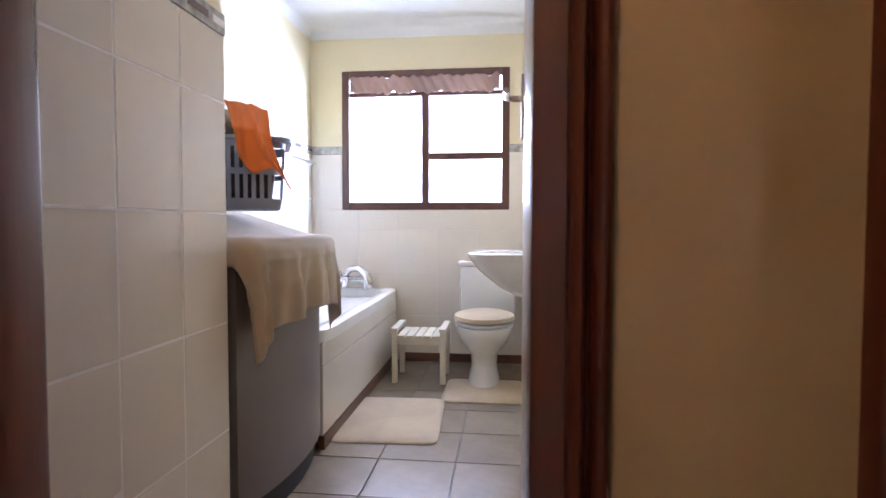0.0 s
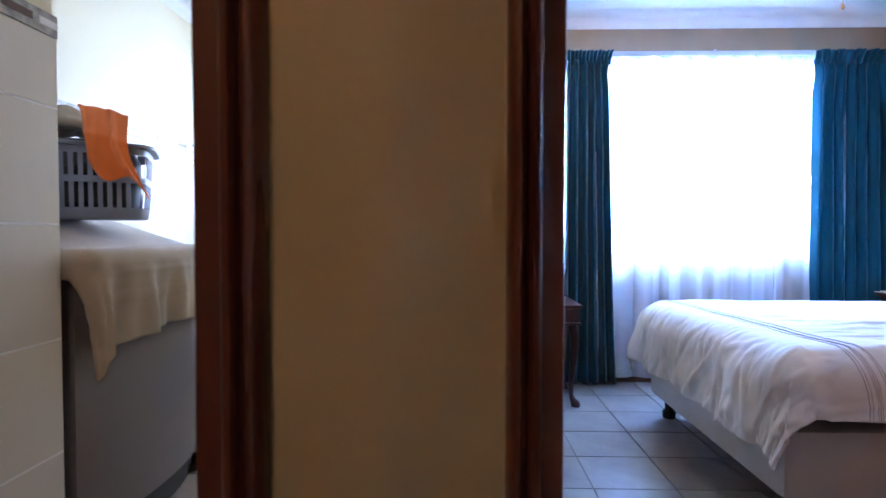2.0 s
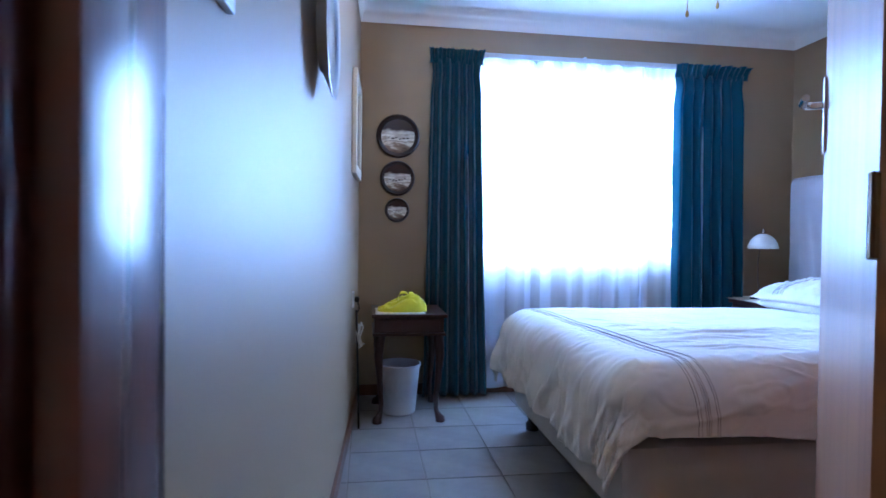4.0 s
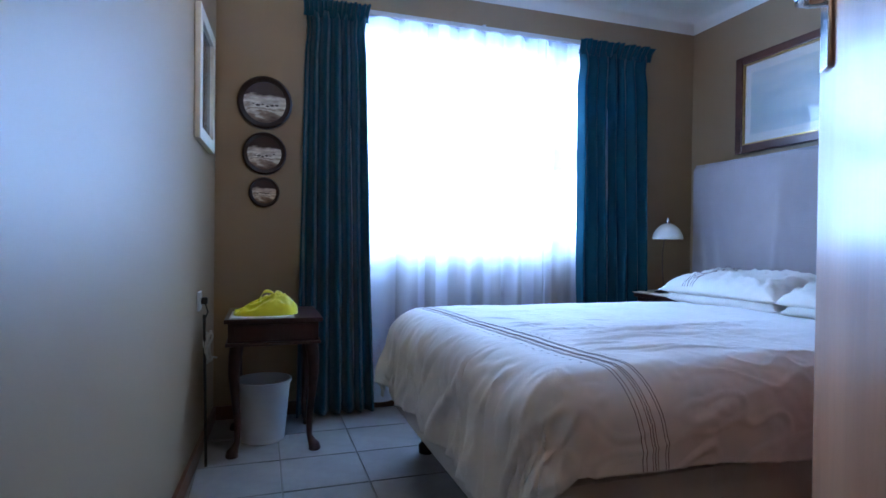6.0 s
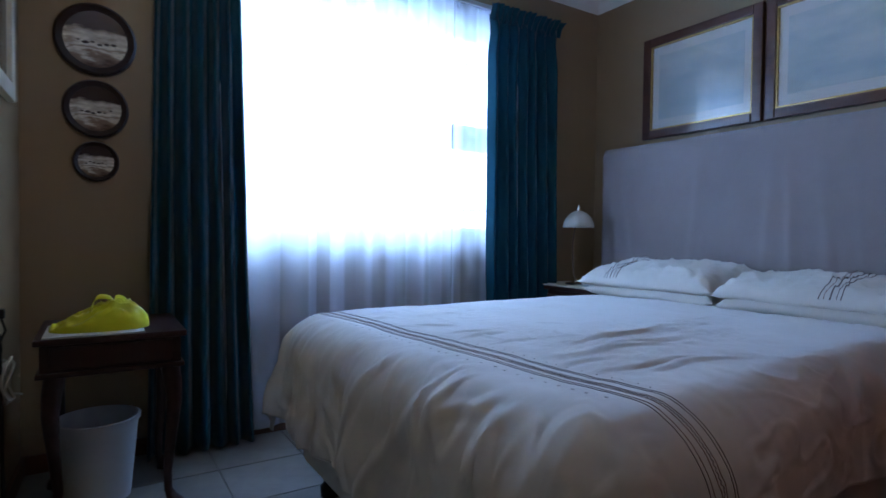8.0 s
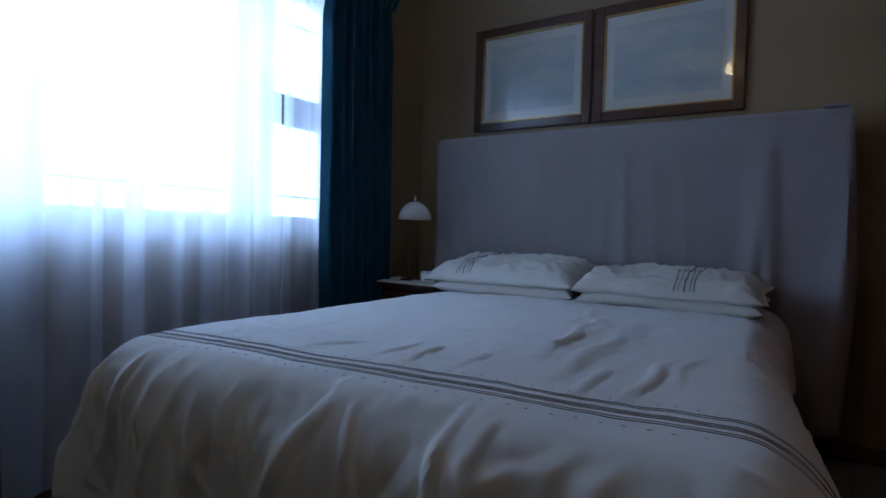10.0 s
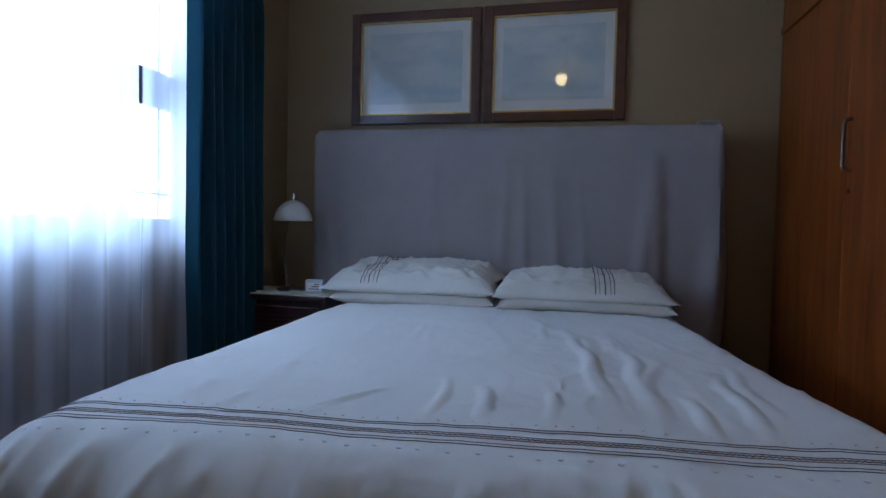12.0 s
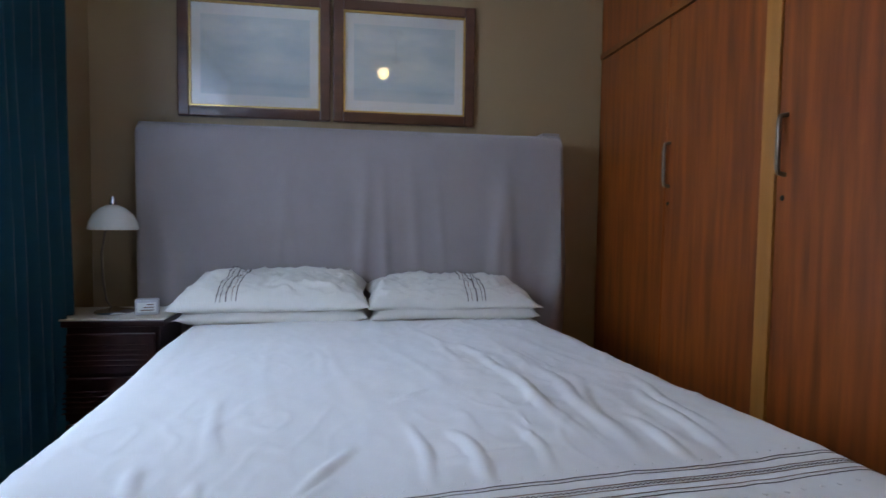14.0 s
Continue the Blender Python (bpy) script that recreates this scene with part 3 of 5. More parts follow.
CREASES = [  # x0, y0, x1, y1, height, half width
    (2.55, 2.42, 1.62, 2.31, 0.010, 0.015), (2.30, 2.27, 1.62, 2.26, 0.010, 0.018), (2.12, 2.21, 1.72, 2.28, 0.008, 0.016), (2.46, 2.31, 2.05, 2.27, 0.006, 0.020),
    (1.80, 2.56, 1.60, 2.52, 0.012, 0.012), (1.86, 2.63, 1.58, 2.605, 0.008, 0.009), (1.66, 2.95, 1.53, 2.94, 0.009, 0.011), (1.76, 2.73, 1.57, 2.81, 0.008, 0.010),
    (1.90, 2.09, 1.66, 2.13, 0.009, 0.010), (2.05, 2.56, 1.96, 2.66, 0.006, 0.010), (1.64, 2.75, 1.55, 2.81, 0.007, 0.009), (2.15, 2.06, 1.68, 2.08, 0.008, 0.013),
    (2.00, 2.10, 1.60, 2.12, 0.010, 0.013), (2.20, 2.37, 1.70, 2.34, 0.009, 0.011), (1.84, 2.20, 1.60, 2.19, 0.010, 0.012), (1.70, 2.40, 1.66, 2.62, 0.005, 0.010), (2.75, 2.50, 2.20, 2.46, 0.005, 0.014),
    (2.05, 3.02, 1.70, 2.95, 0.005, 0.012), (1.72, 3.06, 1.56, 3.02, 0.007, 0.012), (2.5, 2.85, 2.2, 2.80, 0.003, 0.012), (1.82, 2.44, 1.61, 2.42, 0.008, 0.010),
    (1.40, 2.31, 1.24, 2.24, 0.015, 0.010), (1.30, 2.25, 1.12, 2.18, 0.014, 0.010), (1.43, 2.49, 1.26, 2.40, 0.011, 0.010), (1.35, 2.68, 1.24, 2.62, 0.013, 0.008),
    (1.50, 2.31, 1.32, 2.29, 0.007, 0.010), (1.33, 2.10, 1.20, 2.08, 0.013, 0.011), (1.40, 2.85, 1.14, 2.87, 0.009, 0.012), (1.42, 3.02, 1.18, 2.98, 0.009, 0.012), (1.34, 2.56, 1.05, 2.53, 0.009, 0.012),
    (1.40, 2.10, 1.08, 1.97, 0.016, 0.016), (1.42, 3.16, 1.20, 3.20, 0.012, 0.016), (1.30, 2.75, 1.08, 2.77, 0.008, 0.012), (2.40, 2.00, 2.20, 1.80, 0.010, 0.018), (2.90, 2.00, 2.75, 1.80, 0.008, 0.018)]


def ease(x, x0, x1):
    k = max(0.0, min(1.0, (x - x0) / (x1 - x0)))
    return k * k * (3 - 2 * k)


def band_shift(b):
    """The embroidered band lies askew across the bed."""
    return 0.09 * (3.1 - max(1.75, min(3.25, b)))


def duvet_at(a, b, lift=0.0):
    """A point of the duvet: a runs from the head to the foot, b from one side to the other, both along the cloth."""
    ex = (BX0 + R) - a
    inset = 0.05 * max(0.0, min(1.2, (2.0 - a) / 0.55)) ** 1.5      # the foot corners are rounded
    y_near = BY0 + R - 0.045 + 0.085 * ease(a, 1.55, 2.5)           # the duvet lies slightly askew
    y_far = BY1 - R - inset + 0.085 * ease(a, 1.9, 3.1)
    en, ef = y_near - b, b - y_far
    side, e2 = (-1, en) if en > 0 else (1, ef)
    y_edge = y_near if side < 0 else y_far
    if ex > 0 and e2 > 0:             # round a corner the cloth fans out and hangs to a point
        e, turn = math.hypot(ex, e2), math.atan2(e2, ex)
        h, d = bend(e * (1 - 0.10 * math.sin(2 * turn)))
        h += 0.20 * max(0.0, d - R) * math.sin(2 * turn)
        x, y, drop = BX0 + R - h * math.cos(turn), y_edge + side * h * math.sin(turn), min(d, BT - 0.13)
        dx, dy = d * math.cos(turn), d * math.sin(turn)
    else:
        hx, dx = bend(ex)
        hy, dy = bend(e2)
        x = a if ex <= 0 else BX0 + R - hx
        y = b if e2 <= 0 else y_edge + side * hy
        drop = max(dx, dy)
    z = BT - drop - 0.018 * ease(a, 2.3, 2.95)
    # stuffing, hanging folds and creases
    puff = 0.012 * noise.noise((a * 2.3, b * 2.3, 5)) + 0.004 * noise.noise((a * 6.5, b * 5.0, 9))
    fine = 0.0035 * (1 - abs(noise.noise((a * 9, b * 15, 2)))) + 0.0012 * noise.noise((a * 30, b * 30, 4))
    fine += 0.009 * max(0.0, 0.55 - abs(noise.noise((a * 1.6 + 0.8 * b, b * 5.5 - a, 12)) * 2.6)) * (0.5 + 0.5 * noise.noise((a * 2, b * 2, 15)))
    fine += 0.014 * max(0.0, 0.32 - abs(noise.noise((a * 7 + 2 * b, b * 15 - 2 * a, 31)) * 2.2)) * max(0.0, 0.3 + noise.noise((a * 2.5, b * 2.5, 33)) * 1.6)
    fine *= 1 - 0.55 * ease(b, 2.45, 2.75) * ease(a, 1.5, 1.65)      # the far half lies smooth
    low = max(0.0, min(1.0, (1.47 - a) / 0.12))
    fine += low * 0.022 * max(0.0, 0.6 - abs(noise.noise((a * 2.6, b * 6.0 + a * 2.0, 21)) * 2.4)) + low * 0.012 * max(0.0, 0.5 - abs(noise.noise((a * 7, b * 10 - 3 * a, 27)) * 2.2))
    fine += low * 0.018 * max(0.0, 0.5 - abs(noise.noise((a * 4 + 3 * b, b * 12 - a, 41)) * 3.6)) * max(0.0, 0.35 + 1.3 * noise.noise((a * 3, b * 3, 44)))
    crest = 0.0
    for x0, y0, x1, y1, h, wd in CREASES:
        vx, vy = x1 - x0, y1 - y0
        ll = vx * vx + vy * vy
        k = max(0.0, min(1.0, ((a - x0) * vx + (b - y0) * vy) / ll))
        px, py = x0 + k * vx, y0 + k * vy
        off = math.hypot(a - px, b - py + 0.02 * noise.noise((a * 6, b * 2, y0)))
        fade = math.sin(math.pi * k)
        crest = max(crest, h * fade * max(0.0, math.exp(-(off / wd) ** 2) - 0.25 * math.exp(-((off - 2.2 * wd) / wd) ** 2)))
    fine += crest * (1 - 0.15 * ease(a, 1.46, 1.58))
    hang = max(0.0, min(1.0, (drop - 0.05) / 0.2))
    calm = math.exp(-((a - 1.49 - band_shift(b)) / 0.07) ** 2) * (1 - hang)
    out = puff * (1 - 0.3 * hang) * (1 - 0.5 * calm) + fine * (1 - 0.75 * calm) + lift
    along = a if dy > dx else b
    wave = (0.55 if dy > dx and side < 0 else 1.0) * hang * (0.020 * math.sin(16.0 * along + 2.5 * noise.noise((a, b, 1))) + 0.016 * noise.noise((along * 5, drop * 2, 3)) + 0.012 * (1 - 2 * abs(noise.noise((along * 9, drop * 3, 6)))))
    nx = -1.0 * min(1.0, dx / (R * 1.2))
    ny = side * min(1.0, dy / (R * 1.2))
    nz = max(0.0, 1 - drop / (R * 1.3))
    ln = math.sqrt(nx * nx + ny * ny + nz * nz) or 1.0
    w = (out + wave)
    return (x + nx / ln * w, y + ny / ln * w, z + nz / ln * w)


A1, A0 = 3.38, BX0 + R - (math.pi / 2 * R + FOOT - R)
B0, B1 = BY0 + R - (math.pi / 2 * R + NEAR - R), BY1 - R + (math.pi / 2 * R + FAR - R)
duvet = thing("duvet", "rumpled white cotton duvet with an embroidered brown band", "duvet", (2.4, 2.62, 0.62))
dloc = Vector((2.4, 2.62, 0.62))


def duvet_local(a, b, lift=0.0):
    return Vector(duvet_at(a, b, lift)) - dloc


part("cover", sheet_grid(bmesh.new(), lambda u, v: duvet_local(A0 + (A1 - A0) * u, B0 + (B1 - B0) * v + (1 - u) ** 6 * 0.03 * math.sin(9 * v)), 350, 310), DUVET, duvet, "", True, 0.012)


def stitch_line(a, width, mt, zig=0.0, name="stitched_line"):
    bm = bmesh.new()
    n = 420
    prev = None
    for i in range(n + 1):
        b = B0 + 0.004 + (B1 - B0 - 0.008) * i / n
        off = zig * (1 if i % 2 else -1)
        q = [bm.verts.new(duvet_local(a + band_shift(b) + off + s * width / 2, b, 0.0068)) for s in (-1, 1)]
        if prev:
            bm.faces.new((prev[0], prev[1], q[1], q[0]))
        prev = q
    part(name, bm, mt, duvet, "", False, 0.0008)


for off, wd, mt, zig in ((0.086, 0.0011, THREAD, 0), (0.078, 0.0009, THREAD, 0), (0.050, 0.0014, THREAD, 0.0018), (0.057, 0.0011, THREAD2, 0), (0.043, 0.0011, THREAD2, 0), (0.027, 0.0010, THREAD2, 0), (0.017, 0.0011, THREAD, 0)):
    stitch_line(1.444 + off, wd, mt, zig)
for row, step, size in ((-0.012, 0.034, 0.0040), (0.104, 0.03, 0.0022)):
    bm = bmesh.new()
    b = BY0 + 0.10
    while b < BY1 - 0.12:
        c = duvet_local(1.444 + row + band_shift(b) + random.uniform(-0.003, 0.003), b, 0.0062)
        lathe(bm, [(size, -0.001), (size * 0.9, 0.0006), (size * 0.4, 0.0013)], c, 8)
        b += step * random.uniform(0.75, 1.25)
    tagged(part("embroidered_dots", bm, DUVET, duvet, "small raised white embroidered dots"), kind="stuff")


def pillow(x, y, z, w, d, h, seed, label, lines=0.0, slope=0.0, sag=0.012, droop=0.0):
    pl = thing("pillow", label, "pillow", (x, y, z), group="pillows against the headboard")

    def face(s):
        def f(u, v):
            p, q = math.sin(math.pi * (u - 0.5)), math.sin(math.pi * (v - 0.5))
            edge = max(0.0, (1 - abs(p + 0.06 * math.sin(seed)) ** 7 * 0.98)) ** 0.5 * max(0.0, (1 - abs(p) ** 16)) * max(0.0, (1 - abs(q) ** 5.5)) ** 0.5
            pin = 1 - 0.07 * (1 - abs(q)) * abs(p) ** 3
            pin2 = 1 - 0.05 * (1 - abs(p)) * abs(q) ** 3
            crease = 0.013 * edge * (0.9 * noise.noise((p * 9 + seed, q * 8, s + 5)) + 1.2 * noise.noise((p * 3 + seed, q * 4, s)) + 0.6 * (1 - 2 * abs(noise.noise((p * 6, q * 3 + seed, s + 2)))))
            ridge = max(0.0, 0.5 - abs(noise.noise((p * 4 + q * 2 + seed, q * 5 - p * 3, 3.0)) * 2.6)) + 0.7 * max(0.0, 0.4 - abs(noise.noise((p * 9 - q * 4 + seed, q * 7 + p * 5, 6.0)) * 3.0))
            zz = s * h / 2 * edge + crease * (1 if s > 0 else 0.3) + (0.014 * ridge * edge if s > 0 else 0.0)
            if s < 0:
                zz *= 0.7
            return (q * d / 2 * pin2, p * w / 2 * pin, h / 2 * 0.75 + zz + slope * q * d / 2 + 0.014 * noise.noise((p * 1.6, q * 1.6, seed)) - sag * p * p - (droop * q * q if q < 0 else 0.0))
        return f

    bm = bmesh.new()
    sheet_grid(bm, face(1), 84, 60)
    sheet_grid(bm, face(-1), 84, 60)
    bmesh.ops.remove_doubles(bm, verts=bm.verts, dist=0.0012)
    part("case", bm, PILLOW, pl, "", True)
    if lines:
        top = face(1)
        for k, (dp, wd) in enumerate(((0.0, 0.002), (0.016, 0.0015), (0.036, 0.003), (0.056, 0.0015), (0.07, 0.002))):
            u = 0.5 + math.asin(2 * (lines + math.copysign(dp, lines)) / w) / math.pi
            bm = bmesh.new()
            sheet_grid(bm, lambda a, v: Vector(top(u + (a - 0.5) * wd / w, 0.05 + 0.60 * v)) + Vector((-0.001, 0, 0.0035)), 1, 40)
            part("stitched_line", bm, THREAD if k != 1 else THREAD2, pl, "", False, 0.0008)
    return pl


pillow(3.17, 3.04, 0.634, 0.72, 0.43, 0.112, 1.0, "flat white cotton pillow lying under another pillow", 0.0, 0.05)
pillow(3.16, 3.05, 0.698, 0.75, 0.45, 0.120, 2.0, "plump white pillow with dark stitched stripes", 0.115, 0.06, 0.014, 0.020)
pillow(3.17, 2.335, 0.634, 0.69, 0.43, 0.112, 3.0, "flat white cotton pillow under the striped one", 0.0, 0.05)
pillow(3.165, 2.335, 0.698, 0.71, 0.44, 0.098, 4.0, "white pillow with dark stitched stripes near its end", -0.045, 0.05, 0.016, 0.016)

head = thing("headboard", "tall headboard draped with a lilac-grey cotton cover", "headboard", (3.52, 2.708, 0))


def cover(u, v):
    """Runs from one side, over the front, to the other side; v goes up and over the top."""
    w, d = 0.962, 0.105
    s = u * (2 * w + 2 * d)
    if s < d:
        px, py, nx, ny = d - s, -w, 0, -1
    elif s < d + 2 * w:
        px, py, nx, ny = 0, -w + (s - d), -1, 0
    else:
        px, py, nx, ny = s - d - 2 * w, w, 0, 1
    z = 0.16 + v * 1.287
    fold = 0.0
    t = py
    for c, amp, wd, lean in ((-0.60, 0.045, 0.035, -0.08), (-0.72, 0.032, 0.03, 0.03), (-0.88, 0.045, 0.05, -0.14), (-0.30, 0.016, 0.028, 0.08), (-0.14, 0.018, 0.022, 0.05), (0.02, 0.018, 0.026, -0.05), (0.25, 0.012, 0.03, 0.10), (0.6, 0.018, 0.035, 0.22), (-0.45, 0.012, 0.02, 0.12), (0.42, 0.012, 0.025, -0.1), (0.75, 0.014, 0.03, 0.15)):
        k = max(0.0, 1 - v * 1.08) ** 0.8
        fold += 1.35 * amp * k * math.exp(-((t - c - lean * v) / wd) ** 2)
    fold += 0.006 * noise.noise((t * 3, z * 2, 4)) + 0.003 * noise.noise((t * 11, z * 5, 8))
    rnd = 0.02 * max(0.0, (v - 0.96) / 0.04) ** 2
    return (px - 0.115 + nx * (fold - rnd), py + ny * (fold - rnd), z)


part("cover", sheet_grid(bmesh.new(), cover, 170, 60), SHEET, head, "", True, 0.004)
part("cover_top", sheet_grid(bmesh.new(), lambda u, v: (-0.118 + 0.02 + 0.2 * v, -0.937 + 1.874 * u, 1.446 + 0.006 * math.sin(math.pi * v) + 0.003 * noise.noise((u * 9, v, 2))), 60, 6), SHEET, head, "", True, 0.004)
part("fold_tuck", box(bmesh.new(), -0.118, -0.03, -0.945, -0.86, 1.448, 1.462, 0.005), SHEET, head, "folded corner of the cover")
part("board", box(bmesh.new(), -0.08, 0.128, -0.93, 0.93, 0.0, 1.43, 0.02), MAHOG, head, "dark wooden board under the cover")


# ---- pictures above the bed ----
def big_picture(y0, y1, z0, z1, seed, label):
    p = thing("picture", label, "picture", (XH, (y0 + y1) / 2, z0), group="framed prints above the bed")
    w, h = (y1 - y0) / 2, z1 - z0
    f = 0.05
    for a in ((-w, -w + f, 0, h), (w - f, w, 0, h), (-w + f, w - f, 0, f), (-w + f, w - f, h - f, h)):
        part("frame", box(bmesh.new(), -0.030, -0.002, a[0], a[1], a[2], a[3], 0.006), PIC_WOOD, p)
    g = 0.008
    for a in ((-w + f, -w + f + g, f, h - f), (w - f - g, w - f, f, h - f), (-w + f + g, w - f - g, f, f + g), (-w + f + g, w - f - g, h - f - g, h - f)):
        part("slip", box(bmesh.new(), -0.022, -0.003, a[0], a[1], a[2], a[3]), GOLD, p, "narrow gold inner edge")
    part("mount", bx(-0.008, -0.003, -w + f + g, w - f - g, f + g, h - f - g), MOUNT, p, "pale mount card")
    part("print", bx(-0.010, -0.0085, -w + f + 0.05, w - f - 0.05, f + 0.06, h - f - 0.06), ART, p, "misty blue-grey seascape print")
    gl = part("glass", bx(-0.0145, -0.0125, -w + f + g, w - f - g, f + g, h - f - g), PANE, p)
    gl.visible_shadow = False
    return p


big_picture(2.858, 3.563, 1.515, 2.108, 1.0, "brown wooden framed pale seascape print behind glass")
big_picture(2.140, 2.845, 1.515, 2.108, 2.0, "brown wooden framed blue seascape print behind glass")


# ---- wardrobe ----
robe = thing("wardrobe", "built-in orange-brown veneered wardrobe with metal handles", "wardrobe", (0, 0, 0))
part("carcass", bx(1.725, 3.646, 0.864, 1.428, 0.0, 2.398), ROBE, robe)
part("plinth", bx(1.725, 3.646, 1.4285, 1.436, 0.0, 0.08), ROBE_X, robe)
part("rail", box(bmesh.new(), 1.725, 3.646, 1.4285, 1.456, 1.895, 1.925, 0.003), ROBE_X, robe)
part("rail", box(bmesh.new(), 1.725, 3.646, 1.4285, 1.450, 2.36, 2.398, 0.003), ROBE_X, robe)
for x0, x1 in ((2.37, 2.432), (1.90, 1.955)):
    part("stile", box(bmesh.new(), x0, x1, 1.4285, 1.455, 0.08, 1.894, 0.003), ROBE_PALE, robe, "paler upright strip between doors")
for x0, x1, hx in ((2.994, 3.644, None), (2.435, 2.990, 2.962), (1.958, 2.367, 2.335), (1.727, 1.897, None)):
    d = part("door", box(bmesh.new(), x0, x1, 1.4286, 1.449, 0.084, 1.891, 0.003), ROBE, robe)
    if hx:
        part("handle", tube(bmesh.new(), [(hx, 1.449, 1.19), (hx, 1.472, 1.195), (hx, 1.476, 1.21), (hx, 1.476, 1.35), (hx, 1.472, 1.365), (hx, 1.449, 1.37)], 0.0075, 8), BRONZE, d, "dull metal bar handle", True)
        part("keyhole", lathe(bmesh.new(), [(0.008, 0), (0.009, 0.001), (0.007, 0.003)], (0, 0, 0), 12), BLACK, d, "", m=pose(hx + 0.005, 1.449, 1.12, -90))
    part("upper_door", box(bmesh.new(), x0, x1, 1.4286, 1.449, 1.928, 2.357, 0.003), ROBE, robe)


# ---- bedside table and lamp ----
tbl = thing("bedside_table", "dark wooden bedside table with carved drawer and cream top", "bedside table", (3.24, 3.685, 0))
part("body", box(bmesh.new(), -0.125, 0.15, -0.20, 0.215, 0.06, 0.612, 0.006), MAHOG, tbl)
part("top", box(bmesh.new(), -0.15, 0.155, -0.225, 0.235, 0.613, 0.638, 0.005), MAHOG, tbl)
part("top_cover", box(bmesh.new(), -0.153, 0.15, -0.228, 0.238, 0.6385, 0.645, 0.002), MARBLE, tbl, "cream cover on the top")
for z0, z1 in ((0.43, 0.585), (0.25, 0.415), (0.08, 0.235)):
    dw = part("drawer", box(bmesh.new(), -0.140, -0.1255, -0.185, 0.20, z0, z1, 0.004), MAHOG, tbl)
    for k in range(5):
        part("carved_ridge", tube(bmesh.new(), [(-0.142, -0.16, z0 + 0.03 + k * 0.02), (-0.144, 0, z0 + 0.032 + k * 0.02), (-0.142, 0.175, z0 + 0.03 + k * 0.02)], 0.004, 6), MAHOG, dw)
for y in (-0.18, 0.195):
    for x in (-0.10, 0.125):
        part("foot", lathe(bmesh.new(), [(0.018, 0), (0.022, 0.01), (0.018, 0.06)], (x, y, 0), 10), MAHOG, tbl)

lm = thing("table_lamp", "touch lamp with white dome shade on a thin curved stem", "lamp", (3.235, 3.695, 0.645))
part("base", lathe(bmesh.new(), [(0.072, 0.0), (0.074, 0.004), (0.070, 0.010), (0.03, 0.018), (0.012, 0.024)], n=28), CHROME, lm, "round metal base", True)
part("stem", tube(bmesh.new(), [(0, 0.01, 0.02), (0, 0.03, 0.05), (0, 0.042, 0.14), (0, 0.045, 0.24), (0, 0.03, 0.33), (0, 0.0, 0.375)], 0.004, 8), BRONZE, lm, "", True)
part("shade", lathe(bmesh.new(), [(0.090, 0.337), (0.092, 0.342), (0.087, 0.368), (0.072, 0.398), (0.048, 0.422), (0.021, 0.436), (0.017, 0.436), (0.046, 0.418), (0.069, 0.395), (0.084, 0.366), (0.089, 0.342)], n=32, cap=False), LAMPSHADE, lm, "white dome glass shade", True)
part("finial", lathe(bmesh.new(), [(0.014, 0.433), (0.012, 0.445), (0.006, 0.468), (0.002, 0.472)], n=12), CHROME, lm, "", True)
clk = thing("alarm_clock", "small pale box clock on the bedside table", "clock", (3.19, 3.555, 0.645), 12)
part("case", box(bmesh.new(), -0.025, 0.025, -0.042, 0.042, 0, 0.062, 0.006), WHITEPLASTIC, clk)
part("face", box(bmesh.new(), -0.0265, -0.0255, -0.034, 0.034, 0.012, 0.05, 0.0), MOUNT, clk)
for k in range(3):
    part("printed_bar", bx(-0.0275, -0.0268, -0.026, 0.022 - k * 0.012, 0.018 + k * 0.011, 0.022 + k * 0.011), THREAD2, clk)

# ---- side table with bag, bin ----
dk = thing("side_table", "small dark mahogany side table with cabriole legs", "table", (0.868, 3.55, 0))
part("top", box(bmesh.new(), -0.205, 0.208, -0.20, 0.25, 0.584, 0.603, 0.005), MAHOG, dk)
part("apron", box(bmesh.new(), -0.19, 0.192, -0.18, 0.235, 0.500, 0.583, 0.003), MAHOG, dk)
part("lower_moulding", box(bmesh.new(), -0.2, 0.202, -0.192, 0.24, 0.484, 0.499, 0.004), MAHOG, dk)
part("drawer", box(bmesh.new(), -0.165, 0.166, -0.188, -0.1805, 0.510, 0.576, 0.002), MAHOG, dk)
for x, sx in ((-0.153, -1), (0.163, 1)):
    for y, sy in ((-0.138, -1), (0.200, 1)):
        prof = [(0, 0.486, 0.030), (0.008, 0.43, 0.028), (0.012, 0.36, 0.024), (0.004, 0.24, 0.018), (-0.006, 0.12, 0.014), (-0.004, 0.06, 0.013), (0.006, 0.035, 0.018), (0.016, 0.02, 0.026), (0.018, 0.004, 0.028), (0.018, 0.0, 0.024)]
        part("leg", tube(bmesh.new(), [(x + sx * o, y + sy * o, z) for o, z, r in prof], [r for o, z, r in prof], 12), MAHOG, dk, "", True)
tray = thing("white_board", "thin white tray lying on the side table", "tray", (0.835, 3.50, 0.603))
part("sheet", box(bmesh.new(), -0.15, 0.12, -0.14, 0.12, 0, 0.005, 0.001), WHITEPLASTIC, tray)

bag = thing("plastic_bag", "crumpled yellow plastic carrier bag on a tray", "bag", (0.835, 3.49, 0.6085))


